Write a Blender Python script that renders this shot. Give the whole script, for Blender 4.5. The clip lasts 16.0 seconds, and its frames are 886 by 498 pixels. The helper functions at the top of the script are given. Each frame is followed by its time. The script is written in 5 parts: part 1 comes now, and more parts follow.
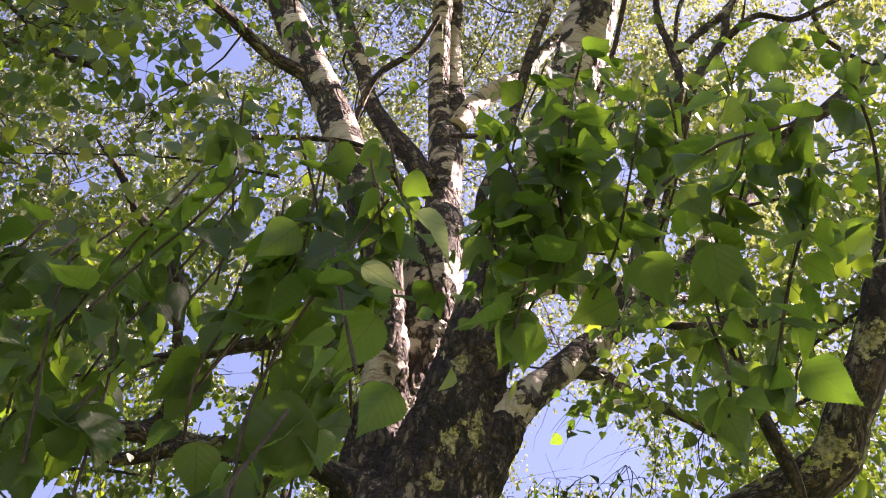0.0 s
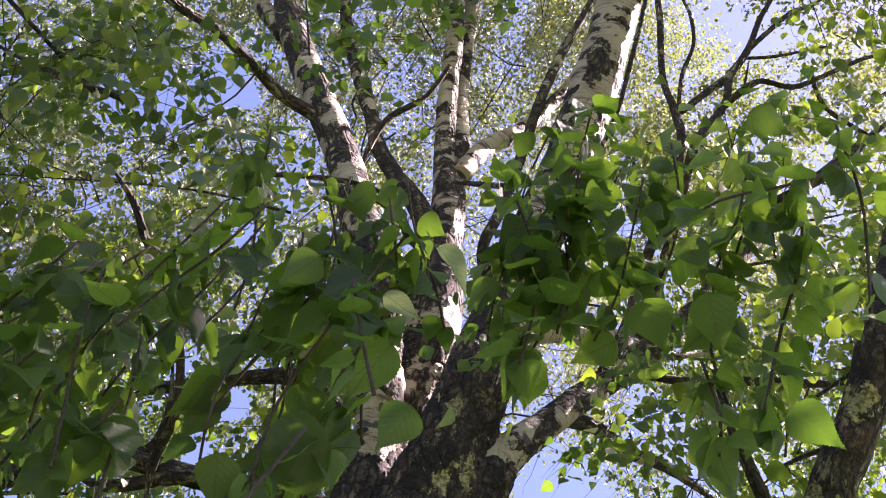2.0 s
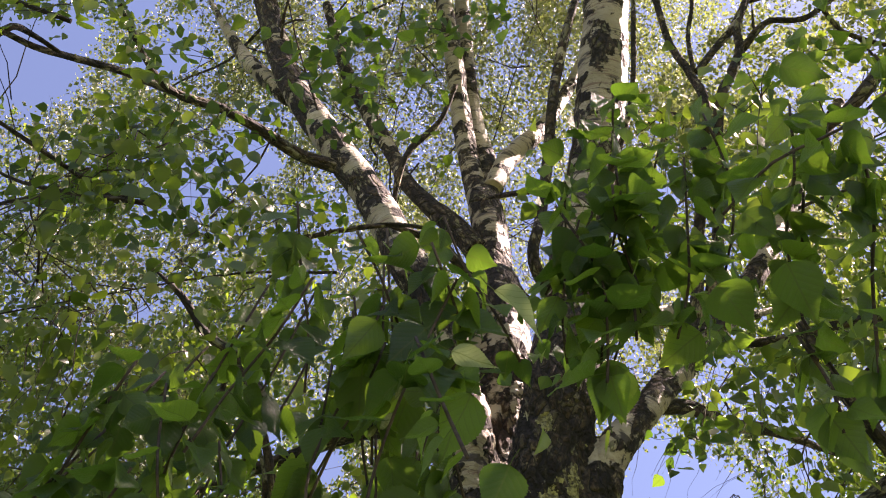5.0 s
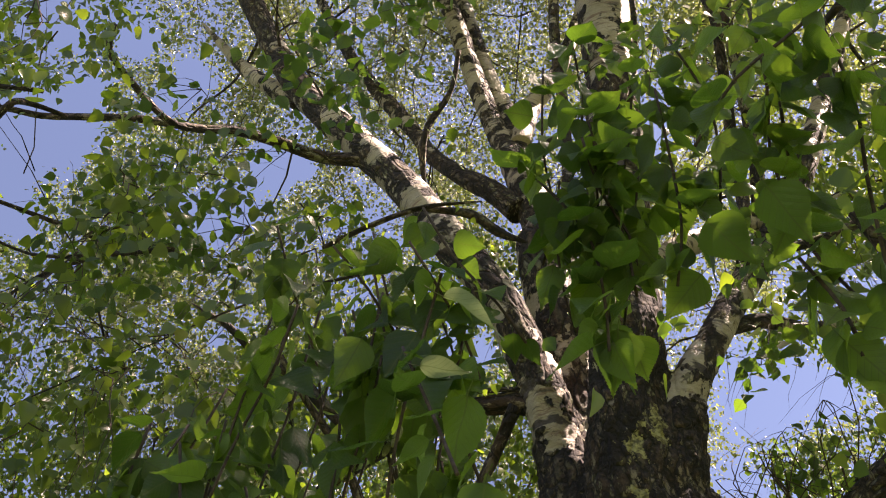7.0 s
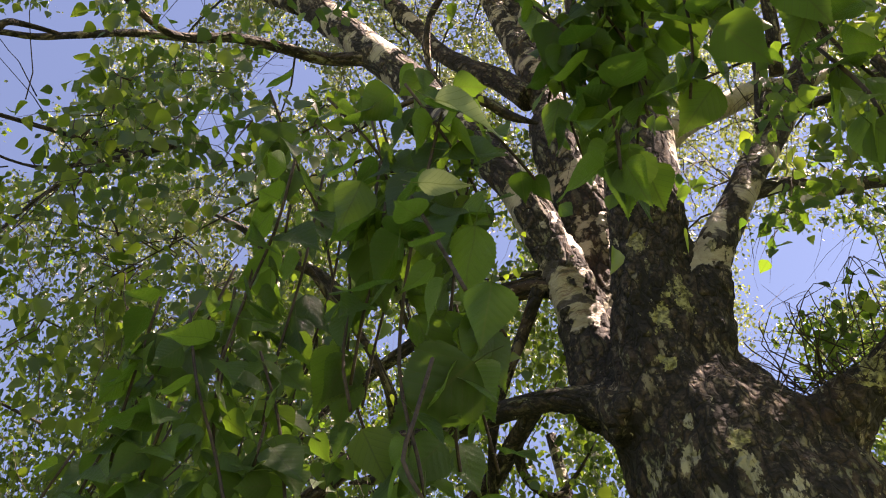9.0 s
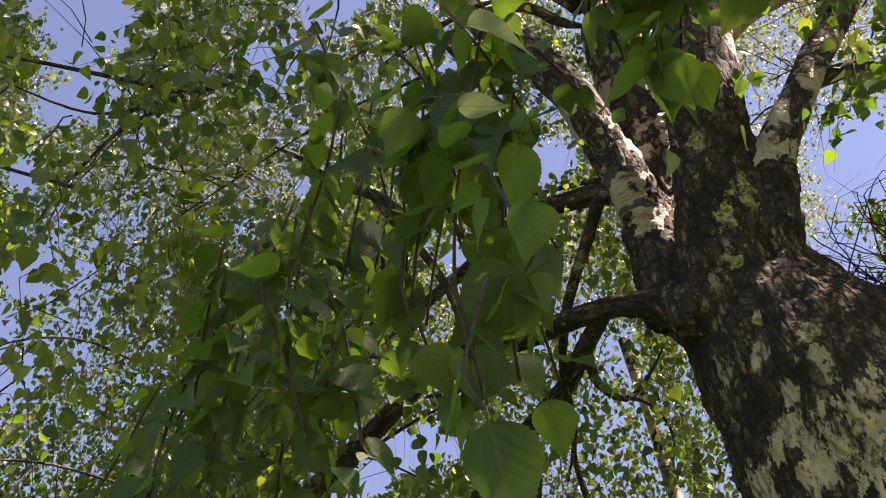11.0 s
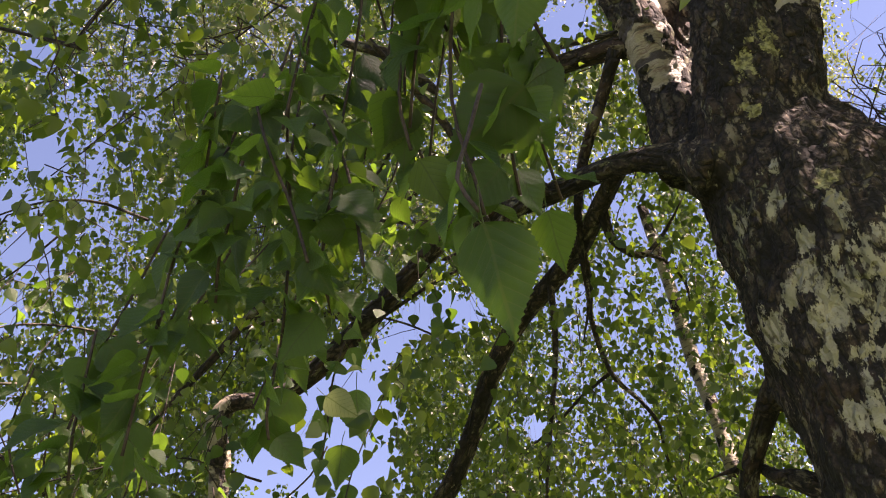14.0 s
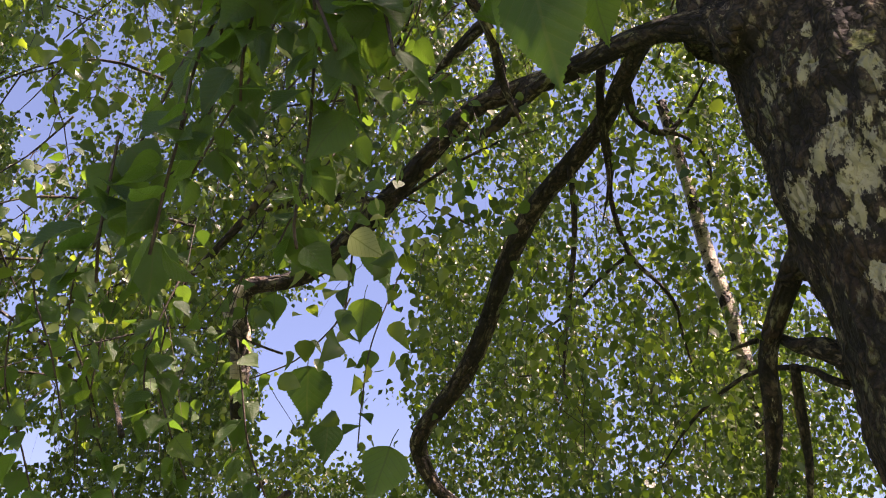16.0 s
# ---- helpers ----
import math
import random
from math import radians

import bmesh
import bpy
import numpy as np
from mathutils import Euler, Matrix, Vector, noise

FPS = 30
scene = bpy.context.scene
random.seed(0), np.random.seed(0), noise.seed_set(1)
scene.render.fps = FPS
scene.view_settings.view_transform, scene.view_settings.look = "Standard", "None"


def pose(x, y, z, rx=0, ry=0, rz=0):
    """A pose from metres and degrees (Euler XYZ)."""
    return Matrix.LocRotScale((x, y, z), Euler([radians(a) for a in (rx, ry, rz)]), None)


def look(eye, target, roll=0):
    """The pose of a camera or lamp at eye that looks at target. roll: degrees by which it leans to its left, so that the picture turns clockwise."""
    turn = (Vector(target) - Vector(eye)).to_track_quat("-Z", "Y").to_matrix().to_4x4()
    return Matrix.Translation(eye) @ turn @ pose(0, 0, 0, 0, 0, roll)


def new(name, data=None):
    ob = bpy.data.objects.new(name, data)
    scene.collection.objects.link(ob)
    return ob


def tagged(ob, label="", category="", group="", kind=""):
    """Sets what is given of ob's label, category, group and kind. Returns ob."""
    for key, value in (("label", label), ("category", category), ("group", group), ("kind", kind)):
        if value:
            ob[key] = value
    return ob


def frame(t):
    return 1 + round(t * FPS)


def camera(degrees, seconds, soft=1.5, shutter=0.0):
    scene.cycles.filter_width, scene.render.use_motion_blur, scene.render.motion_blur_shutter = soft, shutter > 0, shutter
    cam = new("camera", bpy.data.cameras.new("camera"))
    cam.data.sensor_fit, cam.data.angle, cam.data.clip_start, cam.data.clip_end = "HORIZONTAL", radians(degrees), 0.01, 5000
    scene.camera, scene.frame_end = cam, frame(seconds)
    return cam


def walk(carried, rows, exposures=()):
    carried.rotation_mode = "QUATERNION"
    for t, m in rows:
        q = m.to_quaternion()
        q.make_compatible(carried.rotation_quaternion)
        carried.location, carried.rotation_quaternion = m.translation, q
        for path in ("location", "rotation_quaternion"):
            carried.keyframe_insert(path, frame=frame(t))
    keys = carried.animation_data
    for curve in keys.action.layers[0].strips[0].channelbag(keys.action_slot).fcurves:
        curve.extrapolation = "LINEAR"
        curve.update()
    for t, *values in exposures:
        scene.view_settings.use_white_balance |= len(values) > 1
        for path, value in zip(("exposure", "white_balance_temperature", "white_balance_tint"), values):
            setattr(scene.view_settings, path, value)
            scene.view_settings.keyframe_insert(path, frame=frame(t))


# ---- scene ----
cam = camera(53.12, 16.0, soft=1.05)
# seconds, place in metres, turn in degrees
PATH = [
    (0.0, -0.000, -0.000, 1.500, 149.00, -5.50, 0.00),
    (0.5, -0.005, -0.005, 1.484, 150.21, -5.74, -0.70),
    (1.0, -0.008, -0.012, 1.467, 151.01, -6.19, -1.44),
    (1.5, -0.012, -0.018, 1.454, 151.58, -6.46, -1.98),
    (2.0, -0.011, -0.016, 1.453, 152.29, -6.72, -2.66),
    (2.5, -0.026, -0.016, 1.456, 153.10, -6.76, -3.97),
    (3.0, -0.029, -0.024, 1.448, 153.70, -6.73, -4.32),
    (3.5, -0.030, -0.032, 1.451, 153.73, -6.09, -2.03),
    (4.0, -0.033, -0.023, 1.457, 153.36, -5.09, 1.95),
    (4.5, -0.026, -0.023, 1.472, 152.63, -3.79, 6.87),
    (4.7, -0.023, -0.021, 1.481, 152.47, -3.42, 8.65),
    (6.8, 0.053, -0.010, 1.535, 150.30, -0.28, 23.39),
    (7.0, 0.059, 0.001, 1.541, 149.75, -0.05, 24.56),
    (7.5, 0.056, 0.046, 1.534, 148.40, 0.09, 27.20),
    (8.0, 0.051, 0.057, 1.535, 146.49, 0.81, 28.43),
    (8.5, 0.044, 0.068, 1.535, 145.17, 1.21, 28.54),
    (9.0, 0.040, 0.070, 1.537, 143.95, 1.36, 29.03),
    (9.5, 0.035, 0.062, 1.531, 142.78, 1.30, 30.38),
    (10.0, 0.037, 0.059, 1.535, 141.13, 1.07, 32.48),
    (10.2, 0.046, 0.060, 1.536, 140.46, 1.02, 33.37),
    (12.3, 0.069, 0.068, 1.499, 136.02, 1.10, 36.05),
    (12.5, 0.081, 0.074, 1.510, 135.42, 1.31, 36.46),
    (13.0, 0.075, 0.088, 1.512, 133.84, 1.03, 36.37),
    (13.5, 0.068, 0.094, 1.509, 132.37, 1.02, 36.53),
    (14.0, 0.047, 0.105, 1.499, 130.63, 0.79, 36.73),
    (14.5, 0.021, 0.122, 1.479, 128.80, 0.43, 36.74),
    (15.0, 0.009, 0.134, 1.463, 127.51, 0.24, 36.66),
    (15.5, 0.003, 0.142, 1.456, 126.48, 0.33, 36.97),
    (16.0, -0.011, 0.155, 1.441, 124.77, 0.25, 37.40),
]
walk(cam, [(t, pose(x, y, z, rx, ry, rz)) for t, x, y, z, rx, ry, rz in PATH], [(0.0, 2.52, 7700, 47), (2.0, 2.46, 6850, 49), (3.5, 2.22, 6550, 48), (4.5, 2.24, 7250, 43), (7.0, 2.10, 8050, 36), (8.0, 2.27, 8050, 36), (9.0, 2.25, 8050, 36), (9.8, 2.11, 8050, 36), (12.5, 2.19, 7950, 40), (16.0, 2.27, 7600, 44)])

# ---- world and sun ----
SUN_AZ, SUN_EL = 84.0, 58.0
world = bpy.data.worlds.new("sky")
scene.world = world
world.use_nodes = True
wn = world.node_tree.nodes
sky = wn.new("ShaderNodeTexSky")
sky.sky_type = "NISHITA"
sky.sun_disc = False
sky.sun_elevation, sky.sun_rotation = radians(SUN_EL), radians(SUN_AZ)
sky.air_density, sky.dust_density, sky.ozone_density = 1.0, 0.25, 3.0
wn["Background"].inputs["Strength"].default_value = 0.064
world.node_tree.links.new(sky.outputs[0], wn["Background"].inputs["Color"])
sun_data = bpy.data.lights.new("sun", "SUN")
sun_data.energy, sun_data.angle, sun_data.color = 5.0, radians(0.53), (1.0, 0.95, 0.86)
sun = new("sun", sun_data)
sun_way = Vector((math.sin(radians(SUN_AZ)) * math.cos(radians(SUN_EL)), math.cos(radians(SUN_AZ)) * math.cos(radians(SUN_EL)), math.sin(radians(SUN_EL))))
sun.matrix_world = look(sun_way * 40, (0, 0, 0))


# ---- materials ----
class Nodes:
    """Short hand for a node material."""

    def __init__(self, name):
        self.mat = bpy.data.materials.new(name)
        self.mat.use_nodes = True
        self.tree = self.mat.node_tree
        self.tree.nodes.clear()
        self.out = self.tree.nodes.new("ShaderNodeOutputMaterial")

    def add(self, kind, values=()):
        node = self.tree.nodes.new(kind)
        for key, value in dict(values).items():
            self.put(node.inputs[key], value)
        return node

    def put(self, socket, value):
        if isinstance(value, bpy.types.NodeSocket):
            self.tree.links.new(value, socket)
        elif isinstance(value, bpy.types.Node):
            self.tree.links.new(value.outputs[0], socket)
        else:
            socket.default_value = value

    def noise(self, where, scale, detail=4.0, rough=0.55):
        return self.add("ShaderNodeTexNoise", {"Vector": where, "Scale": scale, "Detail": detail, "Roughness": rough}).outputs[0]

    def ramp(self, value, lo, hi, a=0.0, b=1.0):
        node = self.add("ShaderNodeMapRange", {0: value, 1: lo, 2: hi, 3: a, 4: b})
        node.interpolation_type = "SMOOTHSTEP"
        return node.outputs[0]

    def math(self, op, a, b=0.0):
        node = self.add("ShaderNodeMath", {0: a, 1: b})
        node.operation = op
        return node.outputs[0]

    def uv(self, name):
        node = self.add("ShaderNodeUVMap")
        node.uv_map = name
        return node.outputs[0]

    def mix(self, fac, a, b):
        node = self.add("ShaderNodeMix")
        node.data_type = "RGBA"
        for i, v in ((0, fac), (6, a), (7, b)):
            self.put(node.inputs[i], v if not isinstance(v, tuple) else (*v, 1.0))
        return node.outputs[2]

    def stretch(self, where, x, y, z):
        return self.add("ShaderNodeMapping", {"Vector": where, "Scale": (x, y, z)}).outputs[0]

    def finish(self, shader):
        self.tree.links.new(shader.outputs[0], self.out.inputs[0])
        return self.mat


def bark_material():
    n = Nodes("birch_bark")
    obj = n.add("ShaderNodeTexCoord").outputs["Object"]
    lie = n.add("ShaderNodeAttribute")
    lie.attribute_name = "grain"
    uv = lie.outputs["Vector"]
    tag = n.add("ShaderNodeAttribute")
    tag.attribute_name = "age"
    age = tag.outputs["Fac"]
    fine = n.noise(obj, 60.0, 6.0, 0.65)
    broad = n.noise(obj, 5.0, 4.0, 0.6)
    patch = n.noise(obj, 13.0, 5.0, 0.62)
    # smooth white bark with dark lenticels and black scars
    white = n.mix(n.ramp(broad, 0.35, 0.7), (0.45, 0.39, 0.29), (0.31, 0.27, 0.175))
    white = n.mix(n.ramp(patch, 0.52, 0.66, 0.0, 0.6), white, (0.28, 0.26, 0.13))
    white = n.mix(n.ramp(fine, 0.45, 0.8, 0.0, 0.5), white, (0.29, 0.235, 0.175))
    peel = n.math("MULTIPLY", n.ramp(n.noise(n.stretch(uv, 7.0, 7.0, 110.0), 1.0, 6.0, 0.7), 0.50, 0.60), n.ramp(n.noise(obj, 7.0, 3.0), 0.45, 0.58, 0.1, 0.9))
    white = n.mix(peel, white, (0.20, 0.125, 0.085))
    lent = n.ramp(n.noise(n.stretch(uv, 9.0, 9.0, 75.0), 1.0, 3.0, 0.5), 0.60, 0.66, 0.0, 0.8)
    scar = n.ramp(n.noise(n.stretch(uv, 5.0, 5.0, 17.0), 1.0, 4.0, 0.55), 0.585, 0.63)
    white = n.mix(n.math("MAXIMUM", lent, scar), white, (0.055, 0.043, 0.034))
    # old furrowed bark, brown-black with pale flakes and lichen
    bent = n.add("ShaderNodeVectorMath", {0: n.stretch(uv, 30.0, 30.0, 9.0), 1: n.stretch(n.add("ShaderNodeTexNoise", {"Vector": uv, "Scale": 9.0, "Detail": 4.0}).outputs[1], 2.2, 2.2, 2.2)}).outputs[0]
    cells = n.add("ShaderNodeTexVoronoi", {"Vector": bent, "Scale": 1.0})
    cells.feature = "DISTANCE_TO_EDGE"
    furrow = cells.outputs[0]
    old = n.mix(n.ramp(fine, 0.38, 0.68), (0.012, 0.009, 0.006), (0.088, 0.058, 0.039))
    old = n.mix(n.ramp(n.noise(obj, 4.0, 3.0), 0.5, 0.7, 0.0, 0.7), old, (0.055, 0.029, 0.017))
    zone = n.ramp(n.noise(obj, 5.5, 3.0, 0.5), 0.40, 0.56, 0.25, 1.0)
    flake = n.math("MULTIPLY", n.ramp(n.noise(n.stretch(uv, 1.0, 1.0, 0.42), 34.0, 8.0, 0.72), 0.515, 0.57), zone)
    old = n.mix(flake, old, n.mix(n.ramp(broad, 0.4, 0.6), (0.25, 0.20, 0.135), (0.19, 0.195, 0.115)))
    black = n.ramp(n.noise(n.stretch(uv, 1.0, 1.0, 0.5), 15.0, 5.0, 0.6), 0.50, 0.57, 0.0, 0.9)
    old = n.mix(black, old, (0.012, 0.009, 0.007))
    old = n.mix(n.ramp(furrow, 0.0, 0.12, 0.9, 0.0), old, (0.009, 0.007, 0.005))
    spots = n.add("ShaderNodeAttribute")
    spots.attribute_name = "pale"
    torn = n.math("MULTIPLY", n.math("SUBTRACT", n.noise(n.stretch(uv, 1.0, 1.0, 0.45), 24.0, 8.0, 0.72), 0.5), 4.6)
    sheet = n.ramp(n.math("ADD", spots.outputs["Fac"], torn), 0.67, 0.75)
    pits = n.ramp(n.noise(n.stretch(uv, 1.0, 1.0, 0.5), 60.0, 5.0, 0.65), 0.54, 0.62, 0.0, 0.9)
    skin = n.mix(pits, n.mix(n.ramp(broad, 0.35, 0.65), (0.46, 0.42, 0.29), (0.31, 0.295, 0.19)), (0.085, 0.07, 0.045))
    old = n.mix(sheet, old, skin)
    moss = n.add("ShaderNodeAttribute")
    moss.attribute_name = "lichen"
    lichen = n.math("ADD", moss.outputs["Fac"], n.math("MULTIPLY", n.math("SUBTRACT", n.noise(obj, 24.0, 8.0, 0.66), 0.5), 3.2))
    crust = n.ramp(n.noise(obj, 75.0, 5.0, 0.65), 0.38, 0.60)
    old = n.mix(n.ramp(lichen, 0.60, 0.68), old, n.mix(crust, (0.11, 0.10, 0.04), (0.40, 0.38, 0.165)))
    worn = n.ramp(n.math("ADD", age, n.math("MULTIPLY", n.math("SUBTRACT", n.noise(n.stretch(uv, 1.0, 1.0, 1.0), 6.5, 6.0, 0.58), 0.5), 1.7)), 0.48, 0.53)
    colour = n.mix(worn, white, old)
    height = n.math("ADD", n.math("MULTIPLY", n.math("MINIMUM", furrow, 0.25), n.math("MULTIPLY", worn, 2.6)), n.math("MULTIPLY", fine, 0.5))
    height = n.math("ADD", height, n.math("MULTIPLY", patch, 0.6))
    bump = n.add("ShaderNodeBump", {"Height": height, "Strength": 1.0, "Distance": 0.022})
    return n.finish(n.add("ShaderNodeBsdfPrincipled", {"Base Color": colour, "Roughness": n.ramp(worn, 0, 1, 0.55, 0.9), "Normal": bump.outputs[0]}))


def leaf_material(name, joined, veins, light, deep, glow_light=(0.25, 0.39, 0.03), glow_deep=(0.115, 0.22, 0.018), rough=0.36):
    """Thin green blade that lets sunlight through."""
    n = Nodes(name)
    if joined:
        pick = n.add("ShaderNodeNewGeometry").outputs["Random Per Island"]
    else:
        pick = n.add("ShaderNodeObjectInfo").outputs["Random"]
    obj = n.add("ShaderNodeTexCoord").outputs["Object"]
    spot = n.noise(obj, 90.0 if joined else 160.0, 3.0)
    colour = n.mix(pick, deep, light)
    rare = n.ramp(pick, 0.975, 0.99)
    colour = n.mix(rare, colour, (0.09, 0.14, 0.035) if veins else (0.20, 0.19, 0.035))
    colour = n.mix(n.ramp(spot, 0.45, 0.75, 0.0, 0.35), colour, tuple(0.6 * c for c in deep))
    thin = n.mix(pick, glow_deep, glow_light)
    extra = {}
    if veins:
        uv = n.uv("blade")
        sep = n.add("ShaderNodeSeparateXYZ", {0: uv})
        side = n.math("ABSOLUTE", sep.outputs[0])
        slant = n.math("SUBTRACT", n.math("MULTIPLY", sep.outputs[1], 8.0), n.math("MULTIPLY", side, 7.0))
        saw = n.math("ABSOLUTE", n.math("SUBTRACT", n.math("FRACT", slant), 0.5))
        rib = n.math("MAXIMUM", n.ramp(saw, 0.44, 0.49), n.ramp(side, 0.008, 0.022, 1.0, 0.0))
        colour = n.mix(n.math("MULTIPLY", rib, 0.55), colour, (0.12, 0.17, 0.05))
        thin = n.mix(n.math("MULTIPLY", rib, 0.6), thin, (0.08, 0.13, 0.012))
        bump = n.add("ShaderNodeBump", {"Height": n.math("ADD", saw, n.math("MULTIPLY", spot, 0.7)), "Strength": 0.5, "Distance": 0.002})
        extra["Normal"] = bump.outputs[0]
    face = n.add("ShaderNodeBsdfPrincipled", {"Base Color": colour, "Roughness": rough, "IOR": 1.5, **extra})
    glow = n.add("ShaderNodeBsdfTranslucent", {"Color": thin})
    both = n.add("ShaderNodeMixShader", {0: 0.52, 1: face, 2: glow})
    return n.finish(both)


def plain_material(name, dark, pale, scale, rough=0.85):
    n = Nodes(name)
    obj = n.add("ShaderNodeTexCoord").outputs["Object"]
    a = n.noise(obj, scale, 6.0, 0.6)
    colour = n.mix(n.ramp(n.math("MULTIPLY", n.math("ADD", a, n.noise(obj, scale * 12.0, 4.0)), 0.5), 0.35, 0.65), dark, pale)
    bump = n.add("ShaderNodeBump", {"Height": a, "Strength": 0.5, "Distance": 0.02})
    return n.finish(n.add("ShaderNodeBsdfPrincipled", {"Base Color": colour, "Roughness": rough, "Normal": bump.outputs[0]}))


BARK = bark_material()
# the near leaves' shade is partly put into these darker greens
LEAF = leaf_material("near_leaf_shaded", False, True, (0.056, 0.113, 0.030), (0.023, 0.060, 0.017), (0.20, 0.37, 0.027), (0.066, 0.165, 0.012), 0.40)
# deep and light tones are spread to paint shaded and sun-glinting leaves
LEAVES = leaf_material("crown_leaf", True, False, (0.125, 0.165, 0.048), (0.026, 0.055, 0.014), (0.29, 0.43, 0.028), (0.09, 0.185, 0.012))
PALE_LEAF = leaf_material("pale_leaf", False, True, (0.34, 0.38, 0.26), (0.27, 0.32, 0.20), (0.26, 0.32, 0.12), (0.2, 0.27, 0.10))
# darker leaf copy: the shade on the hanging curtains is in its colour
CURTAIN_SHADED = leaf_material("curtain_leaf_shaded", True, False, (0.082, 0.125, 0.036), (0.032, 0.064, 0.018), (0.17, 0.28, 0.03), (0.07, 0.14, 0.015))
# haze and backlit glare of the high crown are mixed into this pale colour
HIGH_HAZED = leaf_material("high_leaf_hazed", True, False, (0.190, 0.195, 0.105), (0.085, 0.100, 0.046), (0.32, 0.38, 0.10), (0.16, 0.22, 0.045))
TWIG = plain_material("twig_bark", (0.018, 0.012, 0.009), (0.062, 0.042, 0.029), 20.0)
CATKIN = plain_material("catkin_scales", (0.16, 0.19, 0.06), (0.32, 0.34, 0.15), 300.0)
GRASS = plain_material("meadow_grass", (0.035, 0.06, 0.015), (0.09, 0.13, 0.035), 1.5)


# ---- mesh helpers ----
def thing(name, label, category, kind="", group="", place=(0, 0, 0)):
    ob = new(name)
    ob.location = place
    return tagged(ob, label, category, group, kind)


def part(name, mesh, material, parent, label="", kind=""):
    mesh.materials.append(material)
    ob = new(name, mesh)
    ob.parent = parent
    return tagged(ob, label, kind=kind)


def raw_mesh(name, verts, corners, sizes, smooth=True):
    """A mesh from numpy arrays: places, corner indices, and the corner count of each face."""
    me = bpy.data.meshes.new(name)
    me.vertices.add(len(verts))
    me.vertices.foreach_set("co", np.asarray(verts, np.float32).ravel())
    me.loops.add(len(corners))
    me.loops.foreach_set("vertex_index", np.asarray(corners, np.int32))
    me.polygons.add(len(sizes))
    me.polygons.foreach_set("loop_start", np.concatenate([[0], np.cumsum(sizes)[:-1]]).astype(np.int32))
    me.polygons.foreach_set("use_smooth", np.full(len(sizes), smooth))
    me.update(calc_edges=True)
    return me


def spline(points, step):
    """Catmull-Rom through rows of numbers, about step apart; also the share of the way of each."""
    p = np.asarray(points, float)
    ext = np.vstack([2 * p[0] - p[1], p, 2 * p[-1] - p[-2]])
    rows, share = [], []
    for i in range(len(p) - 1):
        a, b, c, d = ext[i:i + 4]
        k = max(2, int(np.linalg.norm((c - b)[:3]) / step))
        for s in np.arange(k) / k:
            rows.append(0.5 * (2 * b + (c - a) * s + (2 * a - 5 * b + 4 * c - d) * s * s + (3 * b - a - 3 * c + d) * s ** 3))
            share.append((i + s) / (len(p) - 1))
    rows.append(p[-1])
    share.append(1.0)
    return np.array(rows), np.array(share)


# pale flaked patches and lichen on the old bark: place and size in metres
PALE = [(-0.06, 1.68, 2.59, 0.065), (-0.11, 1.68, 2.535, 0.065), (-0.175, 1.70, 2.505, 0.055), (-0.205, 1.717, 2.46, 0.045), (-0.07, 1.695, 2.51, 0.065), (-0.09, 1.70, 2.43, 0.05), (-0.16, 1.71, 2.318, 0.05), (-0.19, 1.70, 2.636, 0.035),
        (-0.20, 1.69, 2.86, 0.028), (-0.285, 1.73, 2.87, 0.035), (-0.245, 1.724, 2.618, 0.03), (-0.175, 1.69, 2.718, 0.026), (-0.09, 1.667, 2.725, 0.032), (-0.195, 1.72, 2.33, 0.03), (-0.30, 1.78, 2.57, 0.05), (-0.188, 1.696, 2.957, 0.022),
        (-0.06, 1.68, 2.952, 0.026), (-0.02, 1.684, 2.636, 0.05), (-0.09, 1.67, 2.77, 0.026), (-0.01, 1.70, 2.48, 0.07), (0.02, 1.71, 2.36, 0.08), (-0.08, 1.71, 2.24, 0.06)]
LICHEN = [(-0.155, 1.672, 3.30, 0.044), (-0.082, 1.682, 3.365, 0.030), (-0.09, 1.69, 3.31, 0.026), (-0.176, 1.70, 3.145, 0.030), (-0.083, 1.672, 2.845, 0.026), (-0.14, 1.60, 3.51, 0.020),
          (0.786, 1.534, 3.177, 0.06), (0.916, 1.369, 3.427, 0.05), (0.24, 1.78, 2.98, 0.04)]


def weather(me, verts, grain, age):
    """Store the bark's coordinates, its age and its patches on a mesh."""
    me.attributes.new("grain", "FLOAT_VECTOR", "POINT").data.foreach_set("vector", grain.astype(np.float32).ravel())
    fields = {"age": age}
    for key, spots in (("pale", PALE), ("lichen", LICHEN)):
        fields[key] = np.zeros(len(verts))
        for x, y, z, size in spots:
            gap = (verts - np.array((x, y, z))) * np.array((1.0, 1.0, 0.75))
            fields[key] = np.maximum(fields[key], np.clip(1.1 - 0.6 * np.linalg.norm(gap, axis=1) / size, 0, 1))
    for key, value in fields.items():
        me.attributes.new(key, "FLOAT", "POINT").data.foreach_set("value", value.astype(np.float32))


